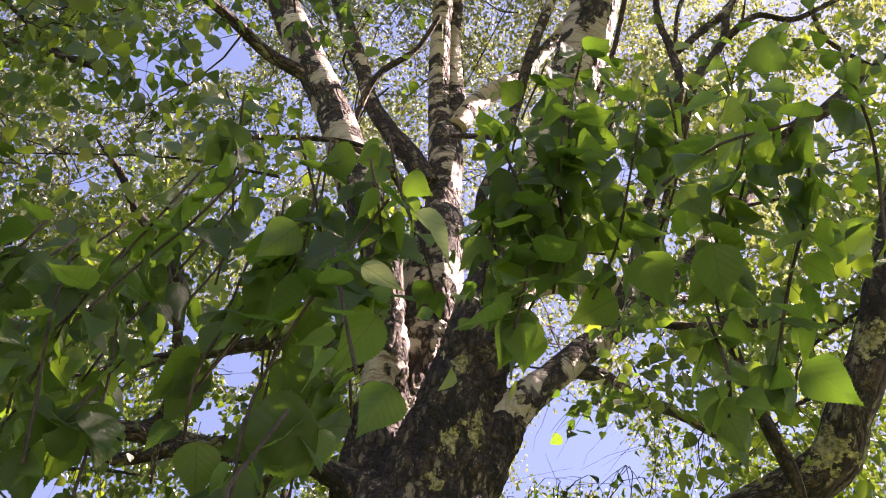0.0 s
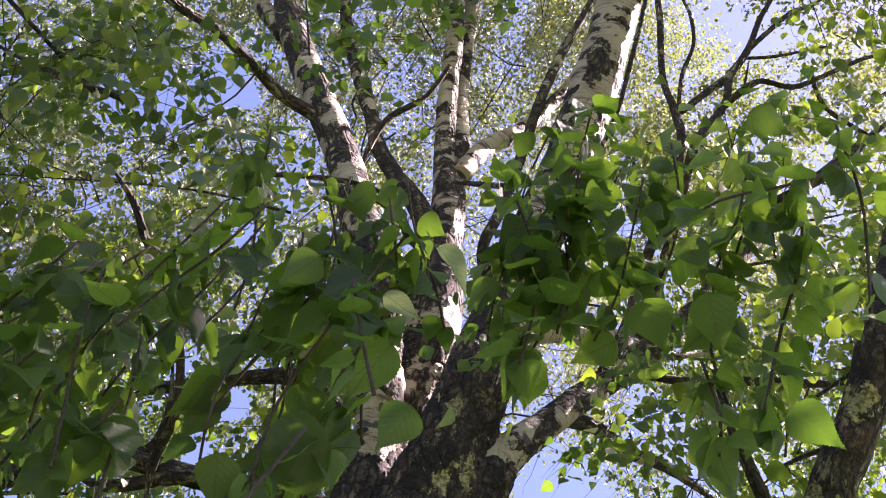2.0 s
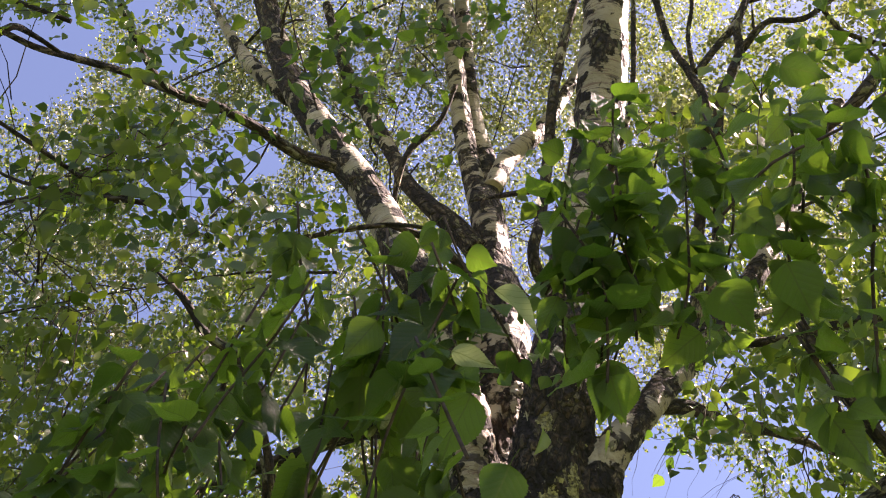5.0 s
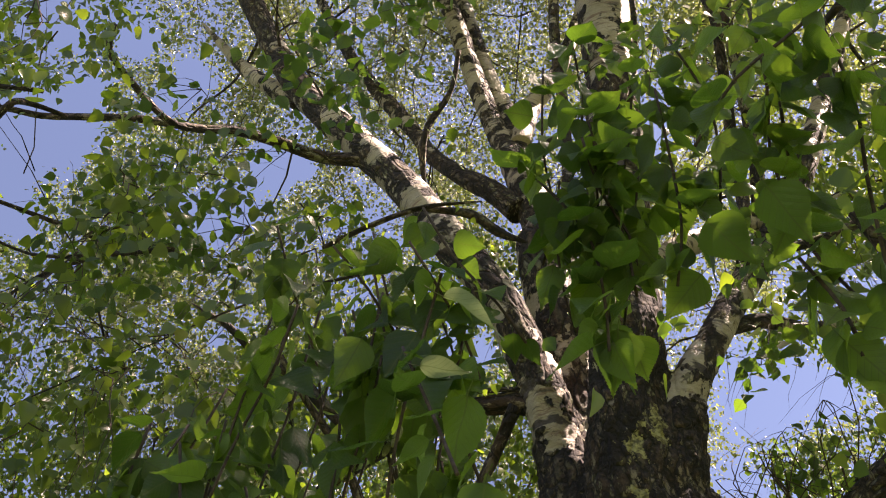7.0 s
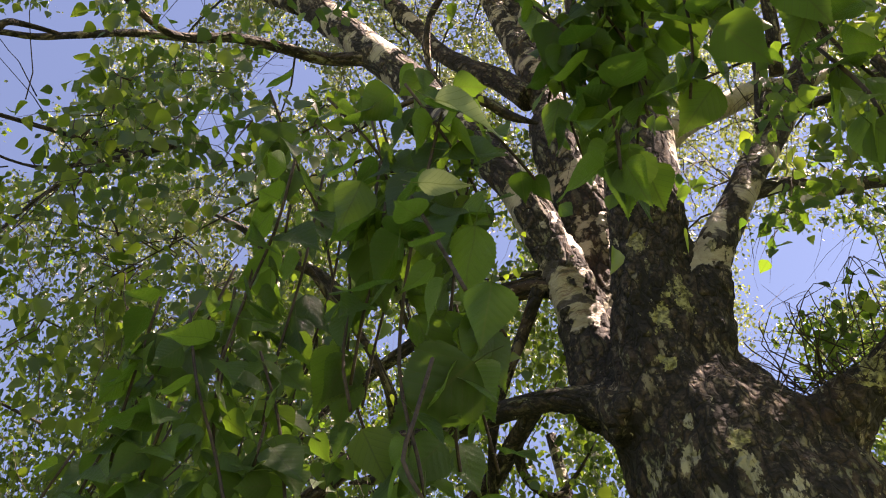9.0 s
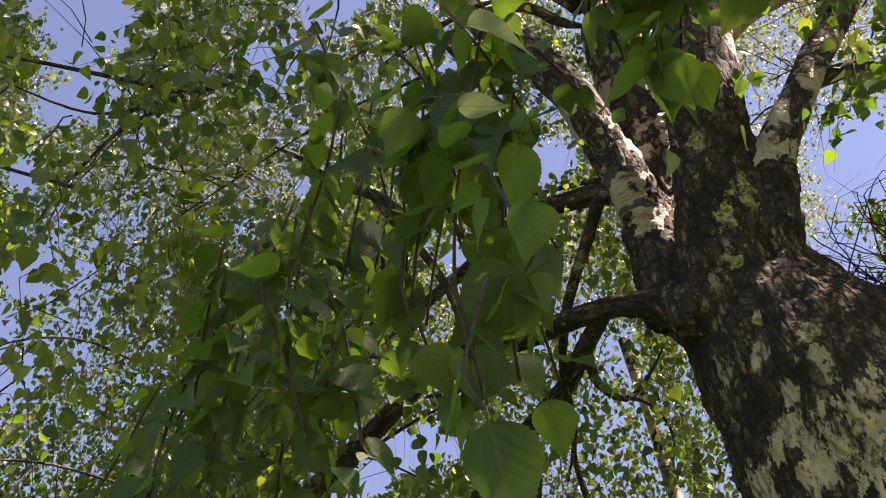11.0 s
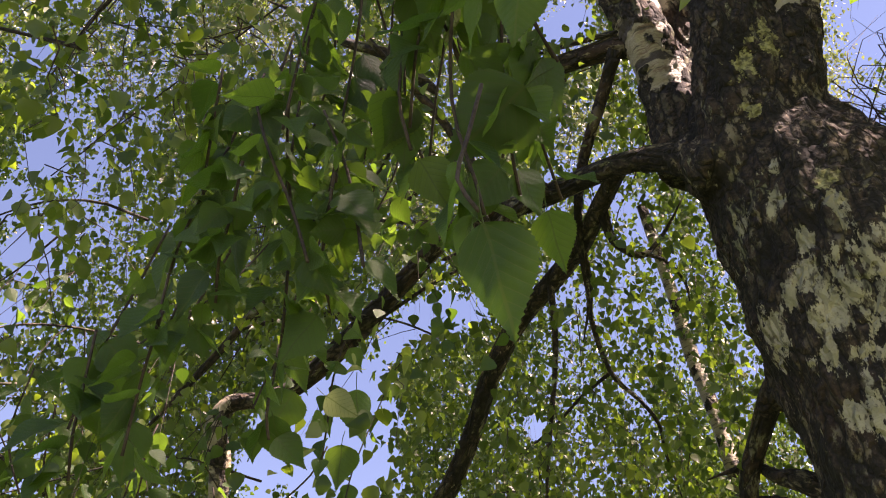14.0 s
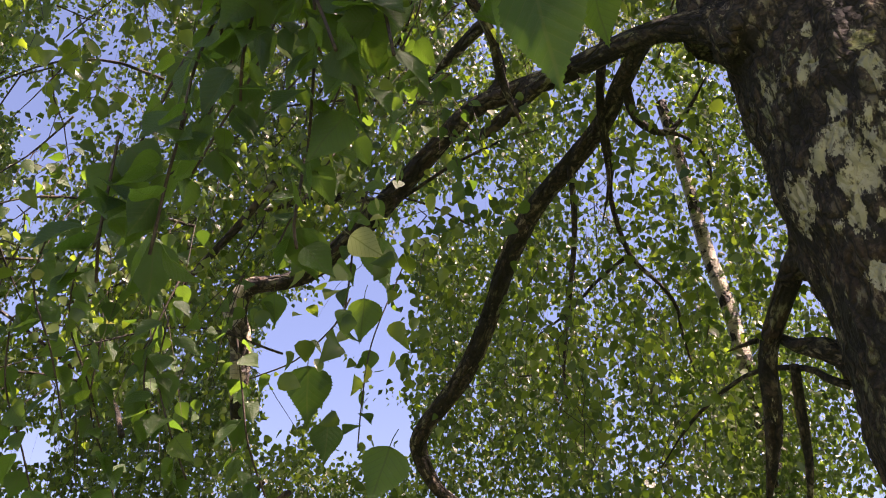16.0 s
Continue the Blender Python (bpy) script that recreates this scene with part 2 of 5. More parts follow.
def tube(name, points, sides, step, ages, rough=0.0, seed=0.0):
    """A bark tube through (x, y, z, radius) with burls and furrows, its bark coordinates in metres and its age."""
    rows, share = spline(points, step)
    c, r = rows[:, :3], np.maximum(rows[:, 3], 0.0015)
    t = np.gradient(c, axis=0)
    t /= np.linalg.norm(t, axis=1)[:, None]
    u = np.cross(t[0], (0.3, 1.0, 0.2))
    frames = []
    for way in t:
        u = u - way * (u @ way)
        u = u / np.linalg.norm(u)
        frames.append((u, np.cross(way, u)))
    along = np.concatenate([[0], np.cumsum(np.linalg.norm(np.diff(c, axis=0), axis=1))])
    # closed ends
    c, along, share = np.vstack([c[:1], c, c[-1:]]), np.concatenate([along[:1], along, along[-1:]]), np.concatenate([share[:1], share, share[-1:]])
    r = np.concatenate([[0.0003], r, [0.0003]])
    frames = frames[:1] + frames + frames[-1:]
    verts, grain = [], []
    for i in range(len(c)):
        for k in range(sides + 1):
            a = 2 * math.pi * k / sides
            way = frames[i][0] * math.cos(a) + frames[i][1] * math.sin(a)
            spot = Vector(c[i] + way * r[i])
            swell = 0.10 * noise.noise(spot * 3.1 + Vector((seed, 0, 0))) + 0.05 * noise.noise(spot * 9.0)
            ridge = 0.0
            if rough:
                ridge = min(rough, r[i]) * (noise.noise(Vector((spot.x * 28, spot.y * 28, spot.z * 8))) + 0.7 * abs(noise.noise(Vector((spot.x * 55, spot.y * 55, spot.z * 22)))) + 0.4 * noise.noise(spot * 95))
            verts.append(c[i] + way * (r[i] * (1 + swell) + ridge))
            grain.append((r[i] * math.cos(a) + seed, r[i] * math.sin(a), along[i]))
    w = sides + 1
    i, k = np.meshgrid(np.arange(len(c) - 1), np.arange(sides), indexing="ij")
    quad = np.stack([i * w + k, i * w + k + 1, (i + 1) * w + k + 1, (i + 1) * w + k], -1).reshape(-1, 4)
    corners = quad.ravel()
    me = raw_mesh(name, verts, corners, np.full(len(quad), 4))
    value = np.interp(share, np.linspace(0, 1, len(ages)), ages)
    weather(me, np.asarray(verts), np.asarray(grain), np.repeat(value, w))
    return me


# ---- ground ----
gb = bmesh.new()
bmesh.ops.create_grid(gb, x_segments=160, y_segments=160, size=1.0)
for v in gb.verts:
    far = max(abs(v.co.x), abs(v.co.y))
    v.co.x, v.co.y = (q * (6 + 900 * far ** 4) for q in (v.co.x, v.co.y))
    v.co.z = 0.07 * noise.noise(Vector((v.co.x * 0.4, v.co.y * 0.4, 0))) - 0.05
ground_mesh = bpy.data.meshes.new("ground")
gb.to_mesh(ground_mesh)
gb.free()
ground_mesh.materials.append(GRASS)
tagged(new("ground", ground_mesh), "flat grassy meadow in shade under birch trees", "ground", kind="structure")

# ---- the birch: trunk, limbs, branches ----
birch = thing("birch_tree", "old many-stemmed weeping birch with furrowed dark trunk", "tree", place=(0, 0, 0))
limb_count = 0


STUMPS = [[(-0.02, 2.04, -0.25, 0.52), (-0.03, 2.03, 0.2, 0.39), (-0.045, 2.0, 1.1, 0.30), (-0.055, 1.985, 2.0, 0.278), (-0.062, 1.98, 2.4, 0.288),
           (-0.09, 1.97, 2.7, 0.292), (-0.155, 1.955, 2.95, 0.262), (-0.205, 1.95, 3.2, 0.21), (-0.21, 1.99, 3.45, 0.16)]]


STUMP_AGES = [[0.98] * 9]
BARE = []
SPROUTS = []
sprout = random.Random(5)


def limb(kind, points, ages, label, root=0, bare=0.0):
    """A limb or branch; its first points, up to root, grow out of the trunk's own surface. bare: how wide the leaves part before it, in degrees."""
    global limb_count
    limb_count += 1
    if bare:
        BARE.extend((tuple(p[:3]), bare) for p in spline(points, 0.09)[0])
    if root:
        STUMPS.append(points[:root + 1] + [(*points[root + 1][:3], points[root + 1][3] * 0.5)])
        STUMP_AGES.append(list(np.interp(np.arange(root + 2), (0, root), ages[:2])))
        ages = ages[1:]
        points = points[root - 1:]
        points[0] = (*points[0][:3], points[0][3] * 0.6)
    big = max(p[3] for p in points[1:]) > 0.05
    me = tube(kind, points, 48 if big else 10, 0.014 if big else 0.03, ages, 0.003 if big else 0.0012, limb_count * 3.7)
    ob = part(kind, me, BARK, birch, label)
    if big and len(points) > 6:
        rows = spline(points, 0.05)[0]
        for k in range(5):
            at = rows[int(len(rows) * sprout.uniform(0.35, 0.95))]
            way = Vector((sprout.gauss(0, 1), sprout.gauss(0, 1), sprout.uniform(0.1, 0.9))).normalized()
            far = sprout.uniform(0.5, 1.3)
            base, thick = Vector(at[:3]), sprout.uniform(0.006, 0.011)
            line = [base, base + way * far * 0.35 + Vector((0, 0, 0.06)), base + way * far * 0.7 + Vector((sprout.gauss(0, 0.06), sprout.gauss(0, 0.06), 0.05)), base + way * far + Vector((sprout.gauss(0, 0.1), sprout.gauss(0, 0.1), -0.15))]
            high = min(p.z for p in line) > 3.3
            if high:
                part("side_branch", tube("side_branch", [(*p, thick * (1 - 0.28 * i)) for i, p in enumerate(line)], 6, 0.04, (0.9, 0.8), 0.0008, k * 1.3), BARK, birch)
            for j in range(7):
                t = sprout.uniform(0.25, 1.0) * 2.99
                a = line[int(t)].lerp(line[int(t) + 1], t - int(t))
                out = Vector((sprout.gauss(0, 1), sprout.gauss(0, 1), sprout.gauss(0.1, 0.5))).normalized() * sprout.uniform(0.15, 0.5)
                spread = [a + out * f + Vector((0, 0, -0.12 * f * f)) + Vector([sprout.gauss(0, 0.008) for _ in range(3)]) for f in np.linspace(0, 1, 6)]
                if high:
                    SPROUTS.append(spread)
    return ob


limb("limb", [(-0.38, 1.88, 3.2, 0.1077), (-0.39, 1.85, 3.47, 0.0832), (-0.39, 1.75, 3.66, 0.0743), (-0.42, 1.65, 3.86, 0.065), (-0.47, 1.57, 4.08, 0.0666), (-0.62, 1.48, 4.45, 0.075), (-0.78, 1.4, 4.87, 0.0713), (-1.03, 1.24, 5.36, 0.0762), (-1.24, 1.08, 5.78, 0.0681), (-1.41, 0.87, 6.31, 0.0648), (-1.61, 0.47, 7.14, 0.0554), (-1.86, -0.14, 8.23, 0.0431)], (0.8, 0.46, 0.55, 0.50, 0.70, 0.75), "white-barked leaning limb with dark scars", 3, 2)
# age raised higher up: darker bark also stands in for the crown's shade
limb("limb", [(-0.36, 1.96, 3.49, 0.1281), (-0.33, 1.92, 3.81, 0.1157), (-0.3, 1.81, 4.08, 0.1121), (-0.31, 1.73, 4.48, 0.1013), (-0.33, 1.86, 4.88, 0.0795), (-0.36, 1.79, 5.37, 0.0821), (-0.42, 1.77, 5.7, 0.0614), (-0.48, 1.66, 6.27, 0.058), (-0.52, 1.42, 6.97, 0.0568), (-0.58, 1.11, 7.76, 0.0547), (-0.61, 0.39, 9.05, 0.0443)], (0.58, 0.54, 0.60, 0.56, 0.5), "sunlit main stem with peeling pinkish white bark", 2, 1.8)
limb("limb", [(-0.35, 1.8, 5.47, 0.056), (-0.36, 1.78, 5.92, 0.0609), (-0.42, 1.72, 6.36, 0.0592), (-0.46, 1.56, 7.04, 0.0544), (-0.47, 1.31, 7.72, 0.0512), (-0.45, 0.77, 8.83, 0.0396)], (0.48, 0.45, 0.45), "white stem ringed with dark lenticels", 0, 1.2)
limb("limb", [(-0.33, 1.77, 5.6, 0.0543), (-0.25, 1.76, 5.93, 0.0517), (-0.12, 1.75, 6.16, 0.0505), (-0.02, 1.75, 6.37, 0.0425), (0.2, 1.68, 6.92, 0.0354), (0.46, 1.51, 7.68, 0.0292)], (0.42, 0.42, 0.5), "white side stem bending outwards", 0, 1.2)
# besides its grey bark, a raised age paints the shade on this stem
limb("limb", [(-0.4, 1.81, 5.02, 0.0586), (-0.51, 1.77, 5.25, 0.0509), (-0.64, 1.74, 5.46, 0.0448), (-0.79, 1.71, 5.78, 0.0418), (-0.88, 1.68, 6.1, 0.0411), (-1.02, 1.63, 6.52, 0.0476), (-1.27, 1.48, 7.26, 0.0417), (-1.48, 1.18, 8.12, 0.0336)], (0.8, 0.74, 0.66, 0.6), "grey and white crooked stem", 0, 1.4)
limb("limb", [(-0.25, 1.86, 3.05, 0.150), (-0.195, 1.78, 3.34, 0.122), (-0.12, 1.68, 3.6, 0.113), (-0.095, 1.63, 3.68, 0.112), (-0.02, 1.57, 4.03, 0.106), (0.05, 1.45, 4.32, 0.1009), (0.16, 1.3, 4.72, 0.0986), (0.27, 1.05, 5.22, 0.1005), (0.36, 0.82, 5.68, 0.0981), (0.51, 0.39, 6.44, 0.0862), (0.71, -0.12, 7.43, 0.072)], (0.98, 0.88, 0.55, 0.46, 0.44), "thick stem, mossy dark below and white above", 3, 2.2)
limb("limb", [(-0.15, 1.87, 3.17, 0.12), (-0.045, 1.78, 3.38, 0.070), (0.038, 1.73, 3.51, 0.056), (0.13, 1.73, 3.64, 0.047), (0.22, 1.74, 3.78, 0.0454), (0.39, 1.78, 4.04, 0.0468), (0.57, 1.79, 4.3, 0.0458), (0.75, 1.8, 4.61, 0.0429), (1.06, 1.81, 5.22, 0.0392), (1.49, 1.77, 6.01, 0.0289)], (0.9, 0.54, 0.5, 0.5), "white and dark limb parting from a crotch", 2, 2)
limb("branch", [(-0.05, 1.64, 3.92, 0.0441), (0.12, 1.64, 4.03, 0.0395), (0.26, 1.69, 4.11, 0.0403), (0.38, 1.74, 4.18, 0.0373), (0.53, 1.85, 4.27, 0.025), (0.78, 1.97, 4.5, 0.0064)], (0.4, 0.2, 0.4), "sunlit pale side branch", 0, 1)
limb("branch", [(0.19, 1.75, 3.71, 0.0281), (0.3, 1.82, 3.77, 0.0237), (0.42, 1.93, 3.8, 0.0224), (0.58, 2.04, 3.87, 0.0194), (0.83, 2.29, 3.99, 0.0046)], (0.75, 0.6, 0.7), "pale side branch off the limb")
limb("limb", [(-0.17, 1.94, 2.80, 0.155), (0.04, 1.87, 2.885, 0.103), (0.17, 1.85, 2.945, 0.0726), (0.26, 1.84, 2.985, 0.0606), (0.76, 1.62, 3.17, 0.0617), (0.86, 1.51, 3.3, 0.0572), (0.95, 1.4, 3.47, 0.0564), (1.04, 1.27, 3.7, 0.0547), (1.2, 1.12, 4.13, 0.0486), (1.46, 0.95, 4.77, 0.0403)], (0.9, 0.85, 0.8, 0.7), "thick rough limb with yellow lichen patches", 3, 2.2)
limb("branch", [(-0.35, 1.78, 3.61, 0.0641), (-0.45, 1.74, 3.67, 0.0435), (-0.58, 1.73, 3.71, 0.0338), (-0.69, 1.73, 3.74, 0.0317), (-0.81, 1.77, 3.78, 0.0252), (-1.04, 1.86, 3.82, 0.0231), (-1.27, 1.94, 3.85, 0.0208), (-1.63, 2.1, 3.93, 0.0051)], (0.95, 0.9, 0.9), "dark bare horizontal branch", 1, 1.3)
limb("branch", [(-0.38, 1.7, 3.65, 0.0119), (-0.49, 1.69, 3.7, 0.0087), (-0.62, 1.68, 3.74, 0.0071), (-0.76, 1.69, 3.81, 0.0016)], (0.95, 0.9, 0.9), "dark twig rising beside the branch")
# the low age past the bend paints sunlight there as paler bark
limb("branch", [(-0.3, 1.77, 3.05, 0.0894), (-0.39, 1.76, 3.16, 0.0475), (-0.51, 1.76, 3.23, 0.033), (-0.68, 1.82, 3.32, 0.0323), (-0.85, 1.85, 3.36, 0.0322), (-1.02, 1.87, 3.41, 0.0318), (-1.2, 1.88, 3.44, 0.0313), (-1.43, 1.93, 3.39, 0.0325), (-1.7, 1.97, 3.29, 0.0374), (-1.96, 1.98, 3.19, 0.0342), (-2.09, 1.94, 3.16, 0.0304), (-2.21, 1.89, 3.16, 0.033), (-2.27, 1.89, 3.08, 0.040), (-2.29, 1.95, 2.98, 0.039), (-2.34, 2.01, 2.82, 0.030), (-2.47, 2.13, 2.66, 0.0064)], (0.95, 0.92, 0.9, 0.9, 0.9, 0.88, 0.5, 0.5), "dark branch bending down and away", 1, 1.3)
limb("branch", [(-0.56, 1.78, 3.26, 0.0261), (-0.7, 1.92, 3.29, 0.028), (-0.84, 2.06, 3.31, 0.0299), (-1.04, 2.18, 3.31, 0.0336), (-1.24, 2.29, 3.3, 0.0354), (-1.43, 2.4, 3.21, 0.0366), (-1.58, 2.51, 3.11, 0.0375), (-1.78, 2.61, 2.96, 0.0383), (-2, 2.65, 2.82, 0.0345), (-2.08, 2.72, 2.76, 0.0331), (-2.05, 2.8, 2.63, 0.0262), (-1.95, 2.86, 2.53, 0.0192), (-1.86, 2.98, 2.37, 0.0044)], (0.95, 0.9, 0.9), "dark drooping branch in a long arc", 0, 1.6)
limb("branch", [(-0.48, 1.71, 3.64, 0.0223), (-0.58, 1.78, 3.55, 0.019), (-0.7, 1.86, 3.44, 0.0173), (-0.78, 1.94, 3.33, 0.0139), (-0.84, 2.05, 3.25, 0.0097), (-0.89, 2.16, 3.17, 0.0062), (-0.97, 2.25, 3.1, 0.0013)], (0.9, 0.9), "thin branch hanging between two arms", 0, 0.9)
limb("branch", [(-0.7, 1.93, 3.28, 0.0181), (-0.72, 2.03, 3.24, 0.0134), (-0.68, 2.13, 3.23, 0.0102), (-0.61, 2.16, 3.3, 0.0069), (-0.51, 2.12, 3.37, 0.0015)], (0.9, 0.9), "forked twig hanging from the arm")
limb("branch", [(-0.68, 2.12, 3.23, 0.0068), (-0.64, 2.2, 3.24, 0.0052), (-0.61, 2.26, 3.18, 0.0043), (-0.64, 2.35, 3.13, 0.0009)], (0.9, 0.9), "forked twig hanging from the arm")
limb("branch", [(-0.84, 2.06, 3.31, 0.0114), (-0.88, 2.17, 3.24, 0.0089), (-0.94, 2.27, 3.19, 0.0082), (-0.98, 2.45, 3.09, 0.0084), (-0.96, 2.62, 3.05, 0.0067), (-0.95, 2.71, 3, 0.0068), (-0.98, 2.8, 2.94, 0.0059), (-1.01, 2.96, 2.82, 0.0014)], (0.9, 0.9), "long thin hanging branch", 0, 0.6)
limb("branch", [(-0.99, 2.45, 3.09, 0.0066), (-1.12, 2.48, 3.06, 0.0057), (-1.26, 2.51, 3, 0.0049), (-1.38, 2.48, 2.93, 0.0017)], (0.9, 0.9), "long thin hanging branch")
limb("branch", [(-1.01, 2.15, 3.29, 0.011), (-1.07, 2.25, 3.12, 0.0092), (-1.16, 2.34, 2.94, 0.0073), (-1.24, 2.41, 2.76, 0.0054), (-1.29, 2.5, 2.65, 0.0045), (-1.34, 2.59, 2.54, 0.0013)], (0.9, 0.9), "thin hanging branch")
limb("branch", [(-1.22, 1.88, 3.43, 0.0129), (-1.07, 1.85, 3.47, 0.018), (-1.02, 1.73, 3.52, 0.0123), (-1.03, 1.6, 3.61, 0.0024)], (0.9, 0.9), "thin branch lifting off the bough")
limb("branch", [(-1.63, 1.93, 3.3, 0.0116), (-1.76, 1.86, 3.34, 0.0157), (-1.91, 1.79, 3.34, 0.0119), (-2.05, 1.73, 3.32, 0.0028)], (0.9, 0.9), "thin side branch of the bough")
limb("branch", [(-1.76, 1.95, 3.25, 0.0079), (-1.55, 2.02, 3.37, 0.0069), (-1.4, 2.06, 3.44, 0.0059), (-1.24, 2.11, 3.49, 0.0049), (-1.11, 2.17, 3.52, 0.0014)], (0.9, 0.9), "thin twig reaching off the bough")
limb("branch", [(-1.45, 1.34, 2.94, 0.0105), (-1.58, 1.32, 2.81, 0.0104), (-1.66, 1.3, 2.73, 0.0095), (-1.76, 1.27, 2.62, 0.002)], (0.9, 0.9), "slanting branch behind the bough")
limb("branch", [(-0.23, 1.86, 2.64, 0.0369), (-0.37, 1.95, 2.56, 0.0293), (-0.46, 2.04, 2.5, 0.025), (-0.53, 2.1, 2.42, 0.0226), (-0.58, 2.2, 2.29, 0.0214), (-0.67, 2.33, 2.16, 0.0062)], (0.9, 0.9), "dark branch hanging beside the trunk", 1, 1.3)
limb("branch", [(-0.31, 2.04, 2.29, 0.0417), (-0.39, 2.04, 2.37, 0.0262), (-0.45, 2.07, 2.41, 0.0168), (-0.51, 2.13, 2.48, 0.0109), (-0.58, 2.16, 2.5, 0.0063), (-0.65, 2.19, 2.51, 0.0013)], (0.9, 0.9), "short dark arm from the trunk", 1)
limb("branch", [(-0.36, 2.04, 2.27, 0.0096), (-0.4, 2.04, 2.3, 0.0086), (-0.45, 2.09, 2.36, 0.0071), (-0.59, 2.14, 2.41, 0.0055), (-0.77, 2.21, 2.37, 0.0043), (-0.92, 2.3, 2.3, 0.001)], (0.6, 0.8), "pale thin twig from the trunk")
limb("branch", [(-0.47, 2.08, 2.37, 0.0103), (-0.5, 2.16, 2.3, 0.013), (-0.53, 2.24, 2.21, 0.0098), (-0.57, 2.31, 2.13, 0.0066), (-0.62, 2.38, 2.04, 0.0014)], (0.9, 0.9), "dark twig hanging beside the trunk")
limb("branch", [(-0.90, 1.33, 5.06, 0.034), (-1.1, 1.25, 5.12, 0.0275), (-1.25, 1.1, 5.12, 0.0247), (-1.35, 0.95, 5.02, 0.0202), (-1.46, 0.88, 4.99, 0.0176), (-1.6, 0.71, 4.86, 0.0157), (-1.72, 0.58, 4.71, 0.0138), (-1.78, 0.49, 4.58, 0.0122), (-1.89, 0.38, 4.53, 0.0099), (-2.07, 0.26, 4.43, 0.002)], (0.9, 0.95, 0.95), "long dark branch arching off the limb", 0, 1)
limb("branch", [(-1.26, 1.16, 5.75, 0.0483), (-1.41, 1.09, 5.94, 0.0441), (-1.6, 0.98, 6.23, 0.037), (-1.85, 0.76, 6.72, 0.0093)], (0.5, 0.4), "forked upper branch of the limb")
limb("branch", [(-0.05, 1.55, 3.97, 0.0223), (-0.12, 1.36, 4.03, 0.0203), (-0.08, 1.28, 4.18, 0.019), (-0.03, 1.19, 4.44, 0.0192), (0.03, 1.03, 4.71, 0.0202), (0.11, 0.89, 4.96, 0.0188), (0.21, 0.77, 5.29, 0.0153), (0.35, 0.56, 5.83, 0.0036)], (0.8, 0.7), "dark slender branch crossing the crown", 0, 1.2)
limb("branch", [(0.12, 1.41, 4.56, 0.0107), (0.21, 1.26, 4.51, 0.0103), (0.31, 1.08, 4.68, 0.0105), (0.37, 0.89, 4.94, 0.0098), (0.43, 0.71, 5.29, 0.0081), (0.48, 0.49, 5.62, 0.0061), (0.51, 0.24, 5.94, 0.0013)], (0.8, 0.7), "dark slender twig")
limb("branch", [(0.29, 1.56, 3.71, 0.0219), (0.36, 1.48, 3.87, 0.021), (0.41, 1.41, 4.08, 0.0203), (0.52, 1.1, 4.39, 0.0167), (0.52, 1.03, 4.63, 0.0156), (0.48, 0.95, 4.82, 0.013), (0.47, 0.8, 5.07, 0.0125), (0.46, 0.7, 5.3, 0.0107), (0.46, 0.61, 5.57, 0.0088), (0.47, 0.49, 5.89, 0.0023)], (0.8, 0.75), "dark forking branch", 0, 0.8)
limb("branch", [(0.53, 1.02, 4.63, 0.0094), (0.55, 0.94, 4.82, 0.0086), (0.6, 0.86, 4.98, 0.0078), (0.6, 0.79, 5.16, 0.0069), (0.57, 0.74, 5.28, 0.0059), (0.56, 0.68, 5.45, 0.0013)], (0.8, 0.75), "slender upright fork")
limb("branch", [(0.54, 1.02, 4.63, 0.0125), (0.63, 0.98, 4.74, 0.0138), (0.72, 0.94, 4.84, 0.0162), (0.81, 0.87, 4.99, 0.0145), (0.87, 0.79, 5.16, 0.0115), (0.92, 0.73, 5.26, 0.0093), (1, 0.65, 5.47, 0.0073), (1.07, 0.54, 5.67, 0.0017)], (0.8, 0.75), "dark forking branch", 0, 0.8)
limb("branch", [(0.81, 0.87, 4.99, 0.0111), (0.9, 0.81, 5.09, 0.0102), (1, 0.75, 5.19, 0.0092), (1.11, 0.74, 5.31, 0.0071), (1.24, 0.69, 5.49, 0.0017)], (0.8, 0.75), "dark forking branch")
limb("branch", [(0.4, 1.53, 3.89, 0.0213), (0.47, 1.41, 4.07, 0.0202), (0.56, 1.09, 4.39, 0.0176), (0.64, 1.03, 4.56, 0.0173), (0.7, 0.98, 4.67, 0.0166), (0.72, 0.93, 4.78, 0.0139), (0.8, 0.86, 4.95, 0.0031)], (0.8, 0.75), "dark forking branch", 0, 0.8)
limb("branch", [(0.7, 0.99, 4.67, 0.0146), (0.77, 0.94, 4.72, 0.0136), (0.83, 0.92, 4.76, 0.0105), (0.95, 0.94, 4.78, 0.0106), (1.06, 0.92, 4.86, 0.0097), (1.17, 0.89, 4.94, 0.0087), (1.27, 0.87, 5.02, 0.0078), (1.4, 0.85, 5.08, 0.002)], (0.8, 0.75), "dark forking branch", 0, 0.8)
limb("branch", [(1.03, 0.88, 4.88, 0.0065), (1.05, 0.95, 4.85, 0.0086), (1.1, 1.02, 4.81, 0.0086), (1.18, 1.06, 4.77, 0.0086), (1.23, 1.08, 4.75, 0.0074), (1.31, 1.1, 4.71, 0.0019)], (0.8, 0.75), "dark forking branch")
limb("branch", [(0.81, 0.9, 4.99, 0.0067), (0.92, 0.89, 5.01, 0.0067), (1.07, 0.87, 5.08, 0.0045), (1.19, 0.86, 5.16, 0.0012)], (0.8, 0.75), "thin dark fork")
limb("branch", [(0.83, 0.92, 4.76, 0.0053), (0.79, 0.96, 4.81, 0.0065), (0.81, 0.89, 4.93, 0.0019)], (0.8, 0.75), "thin dark fork")
